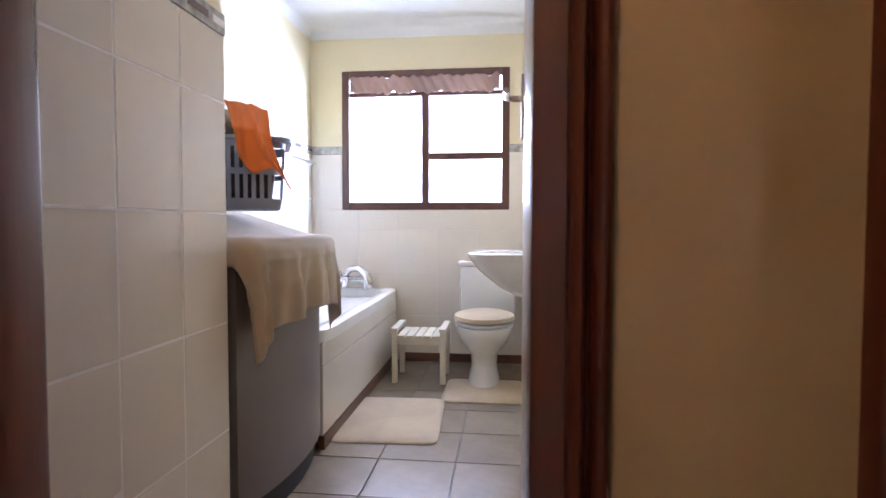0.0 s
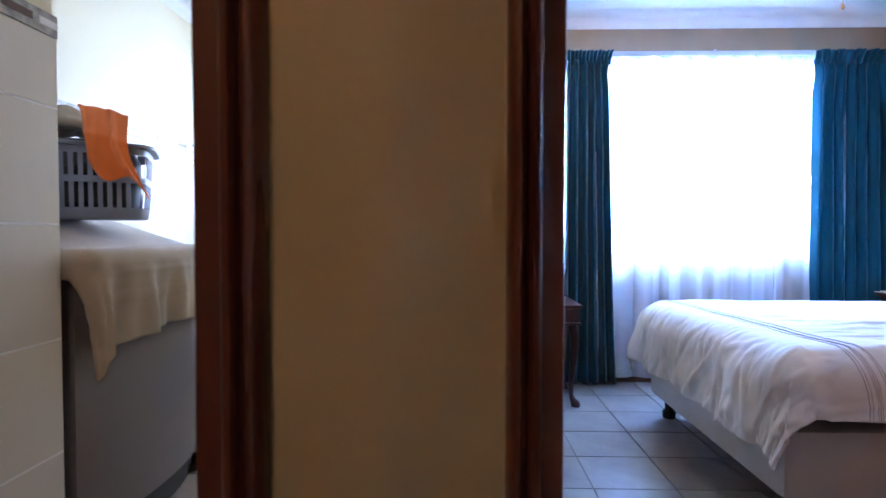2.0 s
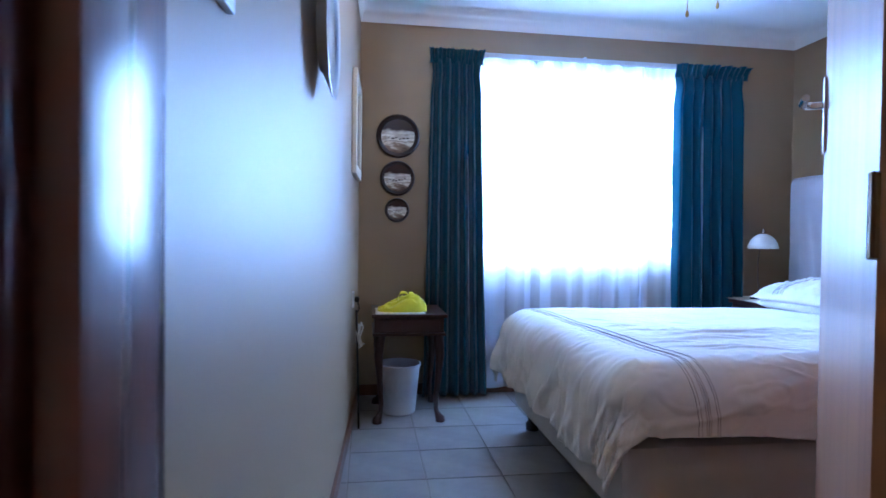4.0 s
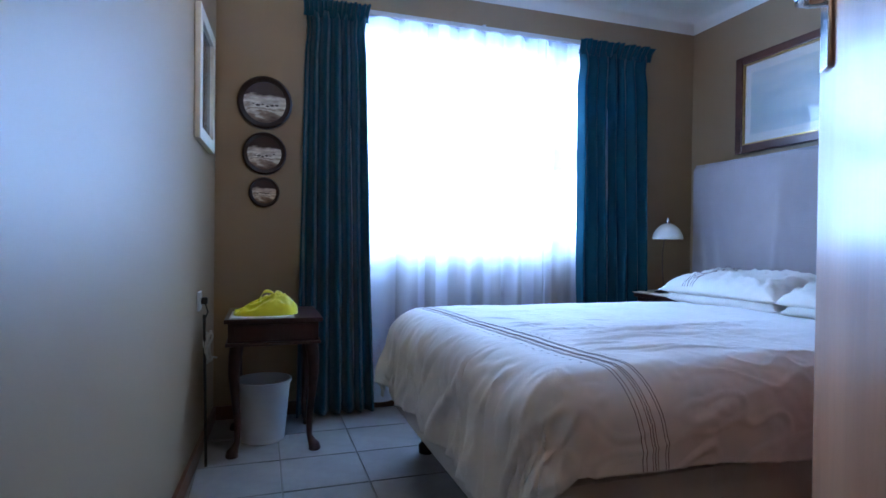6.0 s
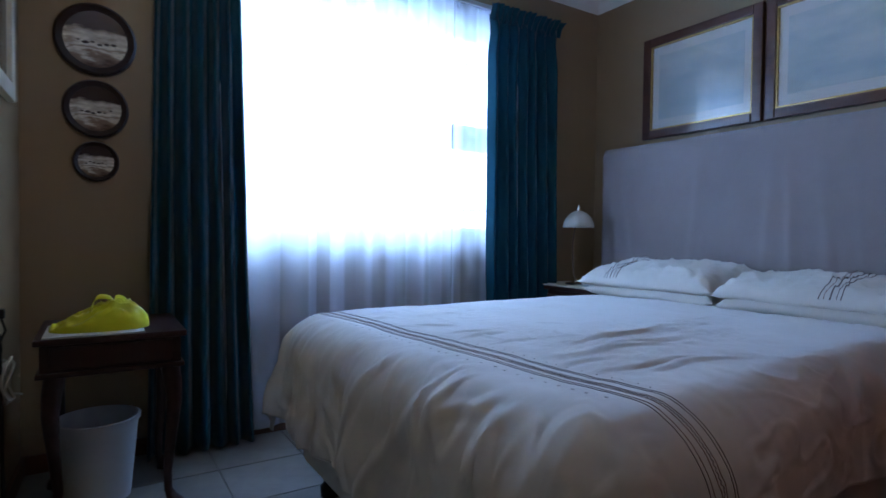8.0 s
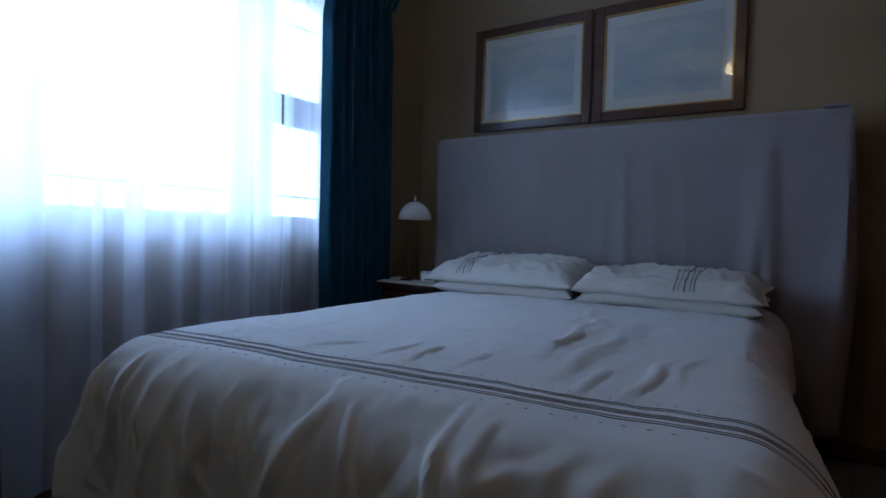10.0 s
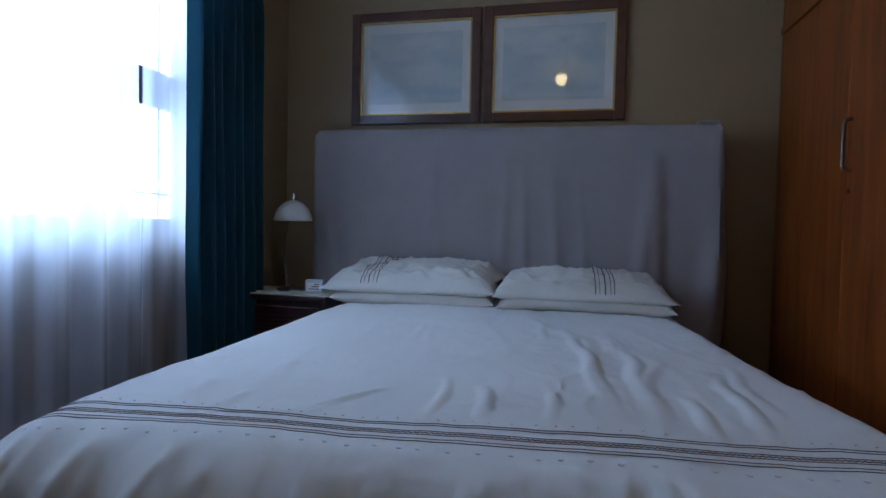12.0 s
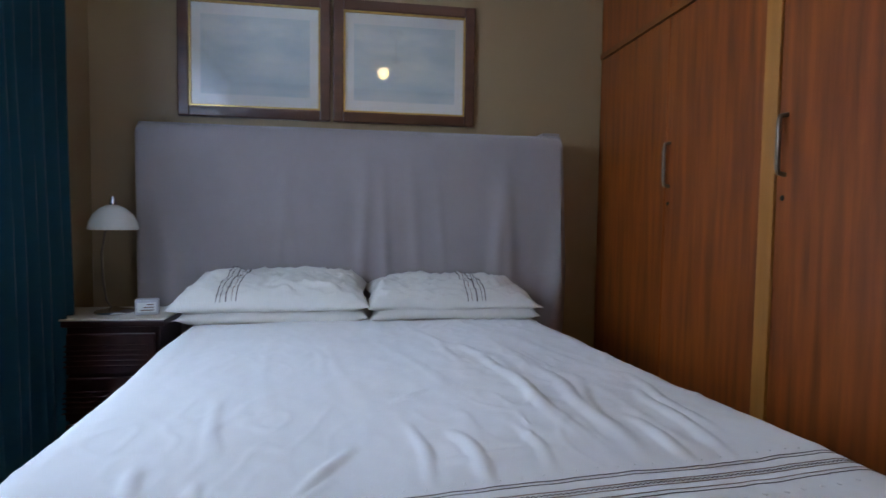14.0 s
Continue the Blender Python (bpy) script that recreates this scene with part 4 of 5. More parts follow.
def bag_skin(u, v):
    """A slack wedge that rises from a thin end to a crumpled fat end."""
    th, ph = 2 * math.pi * u, math.pi / 2 * v
    c, sn = math.cos(th), math.sin(th)
    r = math.cos(ph) ** 0.55
    x = 0.140 * r * math.copysign(abs(c) ** 0.8, c)
    y = 0.088 * r * math.copysign(abs(sn) ** 0.8, sn)
    k = (x + 0.14) / 0.28
    h = (0.016 + 0.066 * ease(k, 0.0, 0.72) - 0.020 * ease(k, 0.74, 1.0)) * math.sin(ph) ** 0.62
    j = 0.014 * math.sin(ph * 1.2) * noise.noise((c * 2.4, sn * 2.4, v * 3))
    ridge = 0.030 * max(0.0, 0.5 - abs(noise.noise((x * 10 + y * 16 + 2, y * 24 - x * 8, 3.3)) * 2.4)) + 0.010 * noise.noise((x * 46, y * 40, 1)) + 0.014 * max(0.0, 0.4 - abs(noise.noise((x * 30 - y * 12, y * 30 + x * 9, 8)) * 3))
    return (x + j * c, y + j * sn, max(0.0, h + (0.5 * j + ridge) * math.sin(ph)))


part("skin", sheet_grid(bmesh.new(), bag_skin, 96, 34), YELLOW, bag, "", True)
for ox, oy, up, span in ((0.005, -0.015, 0.044, 0.034), (0.052, 0.020, 0.036, 0.024)):
    part("handle", sheet_grid(bmesh.new(), lambda u, v: (ox + span * math.cos(math.pi * u) * (1.15 - 0.3 * v) + 0.004 * math.sin(9 * u), oy + (v - 0.5) * 0.018 + 0.01 * math.sin(5 * u), 0.060 + (v - 0.5) * 0.014 + up * math.sin(math.pi * u) ** 0.7), 20, 2), YELLOW, bag, "", True, 0.001)

bn = thing("waste_bin", "white plastic waste bin under the side table", "bin", (0.826, 3.60, 0))
part("bucket", lathe(bmesh.new(), [(0.0, 0.004), (0.094, 0.0), (0.100, 0.004), (0.124, 0.27), (0.131, 0.272), (0.132, 0.285), (0.124, 0.287), (0.120, 0.27), (0.095, 0.012), (0.0, 0.01)], n=40, cap=False), WHITEPLASTIC, bn, "", True)

stick = thing("walking_stick", "thin dark stick leaning in the corner by the table", "stick", (0.60, 3.32, 0))
part("shaft", tube(bmesh.new(), [(0.0, 0.0, 0.0), (-0.01, 0.05, 0.35), (-0.02, 0.10, 0.62)], 0.006, 8), BLACK, stick)
cab = thing("power_cable", "looped white cable hanging from a wall socket", "cable", (side_x(3.42), 3.42, 0))
part("socket", box(bmesh.new(), 0.002, 0.012, -0.05, 0.05, 0.64, 0.72, 0.003), WHITEPLASTIC, cab)
part("plug", box(bmesh.new(), 0.013, 0.040, -0.015, 0.015, 0.665, 0.695, 0.006), BLACK, cab, "dark plug")
part("thin_lead", tube(bmesh.new(), [(0.030, 0, 0.668), (0.040, 0.004, 0.63), (0.028, 0.01, 0.60), (0.030, 0.0, 0.565)], 0.0035, 6), BLACK, cab, "thin dark lead", True)
part("cord", tube(bmesh.new(), [(0.030 + 0.004 * k / 8 + 0.010 * math.sin(k * 0.9), (0.030 + 0.006 * math.sin(k * 0.31)) * math.sin(k * 0.42), 0.48 + (0.062 + 0.008 * math.sin(k * 0.27)) * math.cos(k * 0.42)) for k in range(48)] + [(0.045, 0.05, 0.43), (0.07, 0.09, 0.415)], 0.0042, 6), RUBBER, cab, "looped white cord", True)


# ---- on the bedroom walls ----
def round_plaque(z, r, seed):
    p = thing("round_plaque", "round dark-rimmed plaque with a sepia landscape", "wall plate", (0.824, YW, z), group="three round plaques in a column")
    prof = [(0.0, 0.002), (r * 0.96, 0.002), (r, 0.006), (r, 0.014), (r * 0.93, 0.022), (r * 0.82, 0.016), (r * 0.78, 0.012), (0.0, 0.0119)]
    a = part("rim", lathe(bmesh.new(), prof, n=48, cap=False), PLATE_RIM, p, "dark rim", True, m=pose(0, 0, 0, 90))
    part("print", lathe(bmesh.new(), [(0.0, 0.0125), (r * 0.77, 0.0125), (r * 0.77, 0.0135), (0.0, 0.0136)], n=48, cap=False), PLATE_ART, p, "sepia landscape under glass", m=pose(0, 0, 0, 90, 0, 0))
    for k in range(6):
        w = r * random.uniform(0.04, 0.1)
        part("painted_figure", lathe(bmesh.new(), [(w, 0), (w * 0.9, 0.0006)], n=8), PLATE_RIM, p, m=pose(r * (-0.42 + 0.17 * k), -0.0139, r * random.uniform(-0.16, -0.02), 90) @ Matrix.Diagonal((1, 0.5, 1, 1)))
    return p


for z, r, s in ((1.677, 0.140, 1), (1.407, 0.1125, 2), (1.201, 0.079, 3)):
    round_plaque(z, r, s)

wp = thing("wall_plate", "large ceramic plate hanging on the side wall", "wall plate", (side_x(1.92), 1.92, 1.575), SIDE_TURN)
part("dish", lathe(bmesh.new(), [(0.0, 0.020), (0.09, 0.020), (0.10, 0.014), (0.11, 0.022), (0.17, 0.046), (0.175, 0.050), (0.17, 0.052), (0.11, 0.030), (0.0, 0.027)], n=48, cap=False), PORCELAIN, wp, "white glazed dish", True, m=pose(0, 0, 0, 0, 90, 0))
part("painted_ring", lathe(bmesh.new(), [(0.135, 0.0405), (0.15, 0.0465), (0.15, 0.048), (0.135, 0.042)], n=48, cap=False), GREYPLASTIC, wp, "painted ring", True, m=pose(0, 0, 0, 0, 90, 0))
part("hanger", tube(bmesh.new(), [(0.003, 0, 0.19), (0.02, 0, 0.185), (0.05, 0, 0.176)], 0.002, 6), BRONZE, wp)
fp = thing("small_picture", "white wooden framed picture on the side wall", "picture", (side_x(3.5), 3.5, 1.355), SIDE_TURN)
for a in ((-0.22, -0.165, 0, 0.55), (0.165, 0.22, 0, 0.55), (-0.165, 0.165, 0, 0.055), (-0.165, 0.165, 0.495, 0.55)):
    part("frame", box(bmesh.new(), 0.002, 0.026, *a, 0.004), WHITEPAINT, fp, "white painted frame")
part("print", bx(0.003, 0.010, -0.165, 0.165, 0.055, 0.495), DARKART, fp, "dark print under glass")
sw = thing("light_switch", "white light switch on the wall by the door", "switch", (side_x(1.07), 1.07, 1.30), SIDE_TURN)
part("plate", box(bmesh.new(), 0.001, 0.012, -0.038, 0.038, 0, 0.12, 0.003), WHITEPLASTIC, sw)
part("rocker", box(bmesh.new(), 0.0125, 0.018, -0.012, 0.012, 0.045, 0.075, 0.002), WHITEPLASTIC, sw)

cl = thing("ceiling_lamp", "unlit brass ceiling fitting with two pull chains", "ceiling fitting", (2.02, 2.43, H))
part("rose", lathe(bmesh.new(), [(0.06, -0.001), (0.06, -0.02), (0.045, -0.045), (0.012, -0.05)], n=24), BRONZE, cl, "", True)
part("rod", tube(bmesh.new(), [(0, 0, -0.045), (0, 0, -0.20)], 0.008, 10), BRONZE, cl)
part("holder", lathe(bmesh.new(), [(0.012, -0.19), (0.032, -0.20), (0.034, -0.236), (0.03, -0.24)], n=20), BRONZE, cl, "", True)
for dx, dy, ln in ((-0.13, 0.0, 0.555), (0.02, 0.03, 0.50)):
    ch = part("pull_chain", tube(bmesh.new(), [(dx * 0.6, dy * 0.6, -0.21), (dx, dy, -0.23), (dx, dy, -ln)], 0.0015, 5), GOLD, cl)
    part("chain_knob", lathe(bmesh.new(), [(0.003, -ln - 0.028), (0.007, -ln - 0.022), (0.006, -ln - 0.008), (0.002, -ln)], (dx, dy, 0), 10), GOLD, ch, "small yellow knob", True)
bl = thing("bulb_holder", "flat brass ring of a bare ceiling bulb", "lamp", (1.03, 2.48, H))
part("rose", lathe(bmesh.new(), [(0.055, -0.001), (0.055, -0.004), (0.075, -0.005), (0.075, -0.001)], n=28, cap=False), BRONZE, bl, "flat brass ring", True)
hl = thing("hall_ceiling_lamp", "brass lamp holder on the passage ceiling", "lamp", (-0.32, -0.25, H))
part("rose", lathe(bmesh.new(), [(0.06, -0.001), (0.06, -0.03), (0.03, -0.06), (0.03, -0.16)], n=24), BRONZE, hl, "", True)


# ---- bathroom things ----
def rbox(bm, pts_low, pts_high):
    a = [bm.verts.new(p) for p in pts_low]
    b = [bm.verts.new(p) for p in pts_high]
    bridge(bm, a, b)
    bm.faces.new(a[::-1])
    bm.faces.new(b)
    return bm


def oval(cx, cy, rx, ry, z, n=36, p=2.0, cut=None):
    out = []
    for i in range(n):
        a = 2 * math.pi * i / n
        c, s = math.cos(a), math.sin(a)
        x = cx + rx * math.copysign(abs(c) ** (2 / p), c)
        y = cy + ry * math.copysign(abs(s) ** (2 / p), s)
        out.append((x, y if cut is None else min(y, cut), z))
    return out


def loft(bm, rings, cap0=True, cap1=True):
    vs = [[bm.verts.new(p) for p in r] for r in rings]
    for a, b in zip(vs, vs[1:]):
        bridge(bm, a, b)
    if cap0:
        bm.faces.new(vs[0][::-1])
    if cap1:
        bm.faces.new(vs[-1])
    return bm


tub = thing("bathtub", "white panelled bathtub along the tiled wall", "bathtub", (-1.08, 3.31, 0))
TY0, TY1 = -0.815, 0.872
rim = [oval(0, 0.028, 0.335, 0.848, z, 48, 14) for z in (0.485, 0.538)]
inner = [oval(0, 0.028, a, b - 0.024, z, 48, pw) for a, b, z, pw in ((0.325, 0.862, 0.545, 14), (0.268, 0.79, 0.543, 7), (0.255, 0.775, 0.525, 6), (0.22, 0.70, 0.32, 5), (0.17, 0.6, 0.20, 4))]
part("tub", loft(bmesh.new(), rim + inner, True, True), ENAMEL, tub, "", True)
part("side_panel", box(bmesh.new(), 0.295, 0.318, TY0, TY1 - 0.012, 0.065, 0.372, 0.004), BATHPANEL, tub, "lower white panel")
part("side_panel", box(bmesh.new(), 0.295, 0.318, TY0, TY1 - 0.012, 0.376, 0.484, 0.004), BATHPANEL, tub, "upper white panel")
part("end_panel", box(bmesh.new(), -0.335, 0.292, TY0, TY0 + 0.02, 0.065, 0.484, 0.003), BATHPANEL, tub)
part("plinth", box(bmesh.new(), 0.292, 0.323, TY0, TY1 - 0.012, 0.0, 0.062, 0.003), SKIRT, tub, "brown wooden plinth")
mx = part("mixer_tap", tube(bmesh.new(), [(0.05, 0.84, 0.60), (0.05, 0.80, 0.66), (0.22, 0.80, 0.66), (0.22, 0.84, 0.60)], 0.026, 12), CHROME, tub, "chrome bath mixer", True, m=pose(-0.16, -0.12, -0.11) @ Matrix.Diagonal((1.2, 1.1, 1.1, 1)))
part("spout", tube(bmesh.new(), [(0.135, 0.80, 0.66), (0.135, 0.72, 0.665), (0.135, 0.66, 0.65), (0.135, 0.64, 0.62)], 0.016, 12), CHROME, mx, "", True)
part("hand_shower", tube(bmesh.new(), [(0.10, 0.80, 0.69), (0.135, 0.79, 0.73), (0.19, 0.78, 0.735), (0.235, 0.77, 0.70), (0.25, 0.765, 0.65), (0.245, 0.76, 0.61)], [0.016, 0.02, 0.024, 0.028, 0.032, 0.024], 12), CHROME, mx, "curved chrome hand shower", True)
for x in (0.055, 0.215):
    part("tap_knob", lathe(bmesh.new(), [(0.012, 0.67), (0.024, 0.676), (0.026, 0.70), (0.018, 0.715)], (x, 0.80, 0), 14), CHROME, mx, "", True)
ov = part("overflow", lathe(bmesh.new(), [(0.034, 0), (0.034, 0.006), (0.022, 0.012), (0.0, 0.013)], n=20, cap=False), CHROME, tub, "", True, m=pose(0.0, 0.735, 0.45, 80))

# appliance with a rounded front
wm = thing("top_loading_washer", "silver-grey appliance with bowed front and dark base", "washing machine", (-1.10, 2.12, 0))


def slope_z(x):
    """The lid rises towards the wall."""
    return -0.045 + 0.10 * max(0.0, min(1.0, (0.26 - x) / 0.32))


def washer_plan(z, grow=0.0):
    pts = [(-0.30, -0.36 - grow), (0.20, -0.36 - grow)]
    pts += [(0.262 + grow + 0.115 * math.cos(a), 0.02 + 0.38 * math.sin(a) / math.sin(1.15)) for a in [-1.15 + 2.3 * k / 16 for k in range(17)]]
    pts += [(0.20, 0.40 + grow), (-0.30, 0.40 + grow)]
    return [(x, y, z + (slope_z(x) if z > 0.9 else 0.0)) for x, y in pts]


part("body", loft(bmesh.new(), [washer_plan(0.105), washer_plan(0.95), washer_plan(0.985, -0.012)]), SILVER, wm, "", True)
part("base", loft(bmesh.new(), [washer_plan(0.0, -0.03), washer_plan(0.1, -0.02)]), DARKPLASTIC, wm, "dark recessed base", True)
part("lid", loft(bmesh.new(), [washer_plan(0.986, -0.02), washer_plan(1.004, -0.03)]), SILVER, wm, "", True)

twl = thing("beige_towel", "beige towel draped over the silver appliance", "towel", (-1.10, 2.12, 1.005))


def towel(u, v):
    """A cloth over the lid: s runs from the wall side over the front, t along the front; its corners hang to points."""
    s, t = -0.26 + 0.93 * u, -0.455 + 0.99 * v
    r = 0.05
    mid = t - 0.02
    edge = 0.325 + 0.05 * math.cos(mid * 4)
    ex, en, ef = s - edge, -0.34 - t, t - 0.385
    sd, e2 = (-1, en) if en > ef else (1, ef)
    y_in = -0.34 if sd < 0 else 0.385

    def over(e):
        q = math.pi / 2 * r
        if e <= 0:
            return 0.0, 0.0
        return (r * math.sin(e / r), r * (1 - math.cos(e / r))) if e < q else (r + 0.03 * (e - q), r + e - q)

    base = slope_z(min(s, 0.30))
    if ex > 0 and e2 > 0:
        turn = math.atan2(e2, ex)
        h, d = over(math.hypot(ex, e2) * (1 + 0.22 * math.sin(2 * turn)))
        x, y = edge + h * math.cos(turn), y_in + sd * h * math.sin(turn)
    elif ex > 0:
        h, d = over(ex)
        x, y = edge + h, t
    elif e2 > 0:
        h, d = over(e2)
        x, y = s, y_in + sd * h
    else:
        h, d, x, y = 0.0, 0.0, s, t
    k = min(1.0, max(0.0, d - 0.03) / 0.16)
    fold = k * (0.022 * math.sin(29 * t + 0.6 + 1.6 * noise.noise((t * 3, d * 2, 2))) + 0.008 * math.sin(71 * t + 3 * d))
    band = 0.004 * (math.exp(-((ex - 0.10) / 0.006) ** 2) + math.exp(-((ex - 0.17) / 0.006) ** 2) + math.exp(-((ex - 0.185) / 0.006) ** 2)) if ex > 0 else 0.0
    front = max(0.0, min(1.0, ex / 0.05)) if ex > e2 else 0.0
    aside = sd * (1 - front) if e2 > 0 else 0.0
    return (x + 0.012 + front * (fold + band), y + aside * (0.5 * fold + 0.006), base - d + 0.010 + 0.004 * noise.noise((t * 5, s * 4, 5)) * (1 - k))


part("cloth", sheet_grid(bmesh.new(), towel, 110, 100), BEIGE, twl, "", True, 0.004)

bk = thing("laundry_basket", "grey-blue slotted plastic laundry basket with washing", "laundry basket", (-1.07, 2.16, 1.069))
BASKET_TURN = math.radians(24)
bk.rotation_euler = (0, 0, BASKET_TURN)


def basket_ring(z, g, n=44):
    return oval(0, 0, 0.245 + g, 0.165 + g, z, n, 6)


part("bottom", loft(bmesh.new(), [basket_ring(0.0, -0.012), basket_ring(0.006, -0.006), basket_ring(0.04, 0.0)]), GREYPLASTIC, bk, "", True)
for z0, z1, g in ((0.128, 0.150, 0.006), (0.228, 0.252, 0.012)):
    part("band", loft(bmesh.new(), [basket_ring(z0, g), basket_ring(z1, g + 0.002), basket_ring(z1, g - 0.002), basket_ring(z0, g - 0.004), basket_ring(z0, g)], False, False), GREYPLASTIC, bk, "", True)
part("rim", loft(bmesh.new(), [basket_ring(0.25, 0.012), basket_ring(0.252, 0.036), basket_ring(0.264, 0.038), basket_ring(0.264, 0.012), basket_ring(0.25, 0.012)], False, False), GREYPLASTIC, bk, "", True)
for z0, z1, g0, g1 in ((0.036, 0.130, 0.0, 0.006), (0.148, 0.230, 0.007, 0.012)):
    spots = [(k * 0.0285, sgn) for sgn in (-1, 1) for k in range(-7, 8)] + [(k * 0.03, sgn * 2) for sgn in (-1, 1) for k in range(-4, 5)]
    for k, face in spots:
        long_side = abs(face) == 1
        sgn = 1 if face > 0 else -1

        def on_ring(z, g):
            aa, bb = 0.245 + g, 0.165 + g
            if long_side:
                return (k, sgn * bb * (1 - abs(k / aa) ** 6) ** (1 / 6), z)
            return (sgn * aa * (1 - abs(k / bb) ** 6) ** (1 / 6), k, z)

        p, q = on_ring(z0, g0), on_ring(z1, g1)
        d = Vector((0, sgn, 0)) if long_side else Vector((sgn, 0, 0))
        sd = Vector((-d.y, d.x, 0)) * 0.0075
        p, q = Vector(p), Vector(q)
        part("slat", rbox(bmesh.new(), [p - sd, p + sd, p + sd - d * 0.003, p - sd - d * 0.003], [q - sd, q + sd, q + sd - d * 0.003, q - sd - d * 0.003]), GREYPLASTIC, bk)
wsh = thing("folded_washing", "dark and beige washing heaped in the basket", "laundry", (-1.07, 2.16, 1.085))
wsh.rotation_euler = (0, 0, BASKET_TURN)
part("dark_garment", loft(bmesh.new(), [oval(0, 0, 0.205, 0.13, 0.004, 40, 4), oval(0, 0, 0.218, 0.14, 0.1, 40, 4), oval(0.01, 0.01, 0.21, 0.13, 0.2, 40, 3), oval(0, 0.02, 0.19, 0.11, 0.27, 40, 2.6)]), DARKPLASTIC, wsh, "dark folded clothes", True)
part("dark_cloth", sheet_grid(bmesh.new(), lambda u, v: ((u - 0.5) * 0.40, -0.136 - 0.006 * math.sin(u * 20), 0.03 + v * 0.15 + 0.03 * noise.noise((u * 5, v, 1))), 24, 8), DARKPLASTIC, wsh, "", True, 0.008)
part("grey_cloth", sheet_grid(bmesh.new(), lambda u, v: (-0.03 + (u - 0.5) * 0.36, 0.02 + (v - 0.5) * 0.22, 0.31 + 0.06 * math.sin(math.pi * u) * math.sin(math.pi * v) + 0.04 * noise.noise((u * 5, v * 5, 8))), 24, 16), BEIGE, wsh, "", True, 0.03)
orc = thing("orange_cloth", "orange towel hanging over the basket edge", "towel", (-1.07, 2.16, 1.085))
orc.rotation_euler = (0, 0, BASKET_TURN)


def orange(u, v):
    """u runs from the heap over the rim and down, v along the rim."""
    e = u * 0.42 - 0.16
    x = 0.03 + 0.15 * v + 0.085 * u + 0.012 * math.sin(5 * u + 2 * v)
    if e < 0:
        y, z = -0.212 - e * 0.95, 0.278 + 0.115 * min(1.0, -e / 0.13) - 0.03 * v
    else:
        y, z = -0.214 - 0.012 * math.sin(9 * e), 0.278 - e * (0.46 + 0.22 * v + 0.10 * math.sin(7 * v)) - 0.03 * v
    crease = 0.022 * math.exp(-((v - 0.58 - 0.2 * u) / 0.06) ** 2) + 0.012 * math.exp(-((v - 0.2 + 0.1 * u) / 0.08) ** 2)
    return (x, y - crease + 0.01 * noise.noise((u * 3, v * 3, 2)), z + 0.008 * noise.noise((u * 4, v * 4, 6)))


part("cloth", sheet_grid(bmesh.new(), orange, 44, 26), ORANGE, orc, "", True, 0.005)

# stool
st = thing("bath_stool", "small white painted slatted wooden stool", "stool", (-0.50, 3.72, 0))
for x in (-0.155, 0.155):
    for y in (-0.13, 0.13):
        part("leg", box(bmesh.new(), x - 0.017, x + 0.017, y - 0.017, y + 0.017, 0, 0.330, 0.003), WHITEPAINT, st)
    part("side_rail", box(bmesh.new(), x - 0.022, x + 0.022, -0.165, 0.165, 0.331, 0.358, 0.004), WHITEPAINT, st)
for y in (-0.13, 0.13):
    part("apron", box(bmesh.new(), -0.137, 0.137, y - 0.010, y + 0.010, 0.250, 0.293, 0.003), WHITEPAINT, st)
for k in range(5):
    x = -0.112 + k * 0.056
    part("slat", box(bmesh.new(), x - 0.0245, x + 0.0245, -0.155, 0.155, 0.295, 0.311, 0.003), WHITEPAINT, st)

# toilet
wc = thing("toilet", "white ceramic toilet with cistern and beige seat cover", "toilet", (-0.085, 3.70, 0))
part("pan", loft(bmesh.new(), [oval(0, -0.02, 0.105, 0.20, 0.0), oval(0, -0.02, 0.10, 0.19, 0.03), oval(0, 0.0, 0.082, 0.15, 0.12), oval(0, 0.0, 0.09, 0.16, 0.19), oval(0, -0.02, 0.15, 0.21, 0.27), oval(0, -0.025, 0.18, 0.235, 0.345), oval(0, -0.025, 0.186, 0.24, 0.375), oval(0, -0.025, 0.17, 0.22, 0.382)]), PORCELAIN, wc, "", True)
part("seat", loft(bmesh.new(), [oval(0, -0.02, 0.185, 0.238, 0.384), oval(0, -0.02, 0.19, 0.243, 0.39), oval(0, -0.02, 0.188, 0.24, 0.402), oval(0, -0.02, 0.18, 0.23, 0.405)]), WHITEPLASTIC, wc, "white plastic seat", True)
part("lid_cover", loft(bmesh.new(), [oval(0, -0.02, 0.18, 0.23, 0.406), oval(0, -0.02, 0.195, 0.245, 0.416), oval(0, -0.02, 0.19, 0.24, 0.44), oval(0, -0.02, 0.15, 0.2, 0.452)]), MAT, wc, "beige fluffy lid cover", True)
part("cistern", box(bmesh.new(), -0.185, 0.205, 0.285, 0.48, 0.40, 0.728, 0.03), PORCELAIN, wc, "", True)
part("cistern_lid", box(bmesh.new(), -0.195, 0.215, 0.275, 0.484, 0.729, 0.762, 0.012), PORCELAIN, wc, "", True)

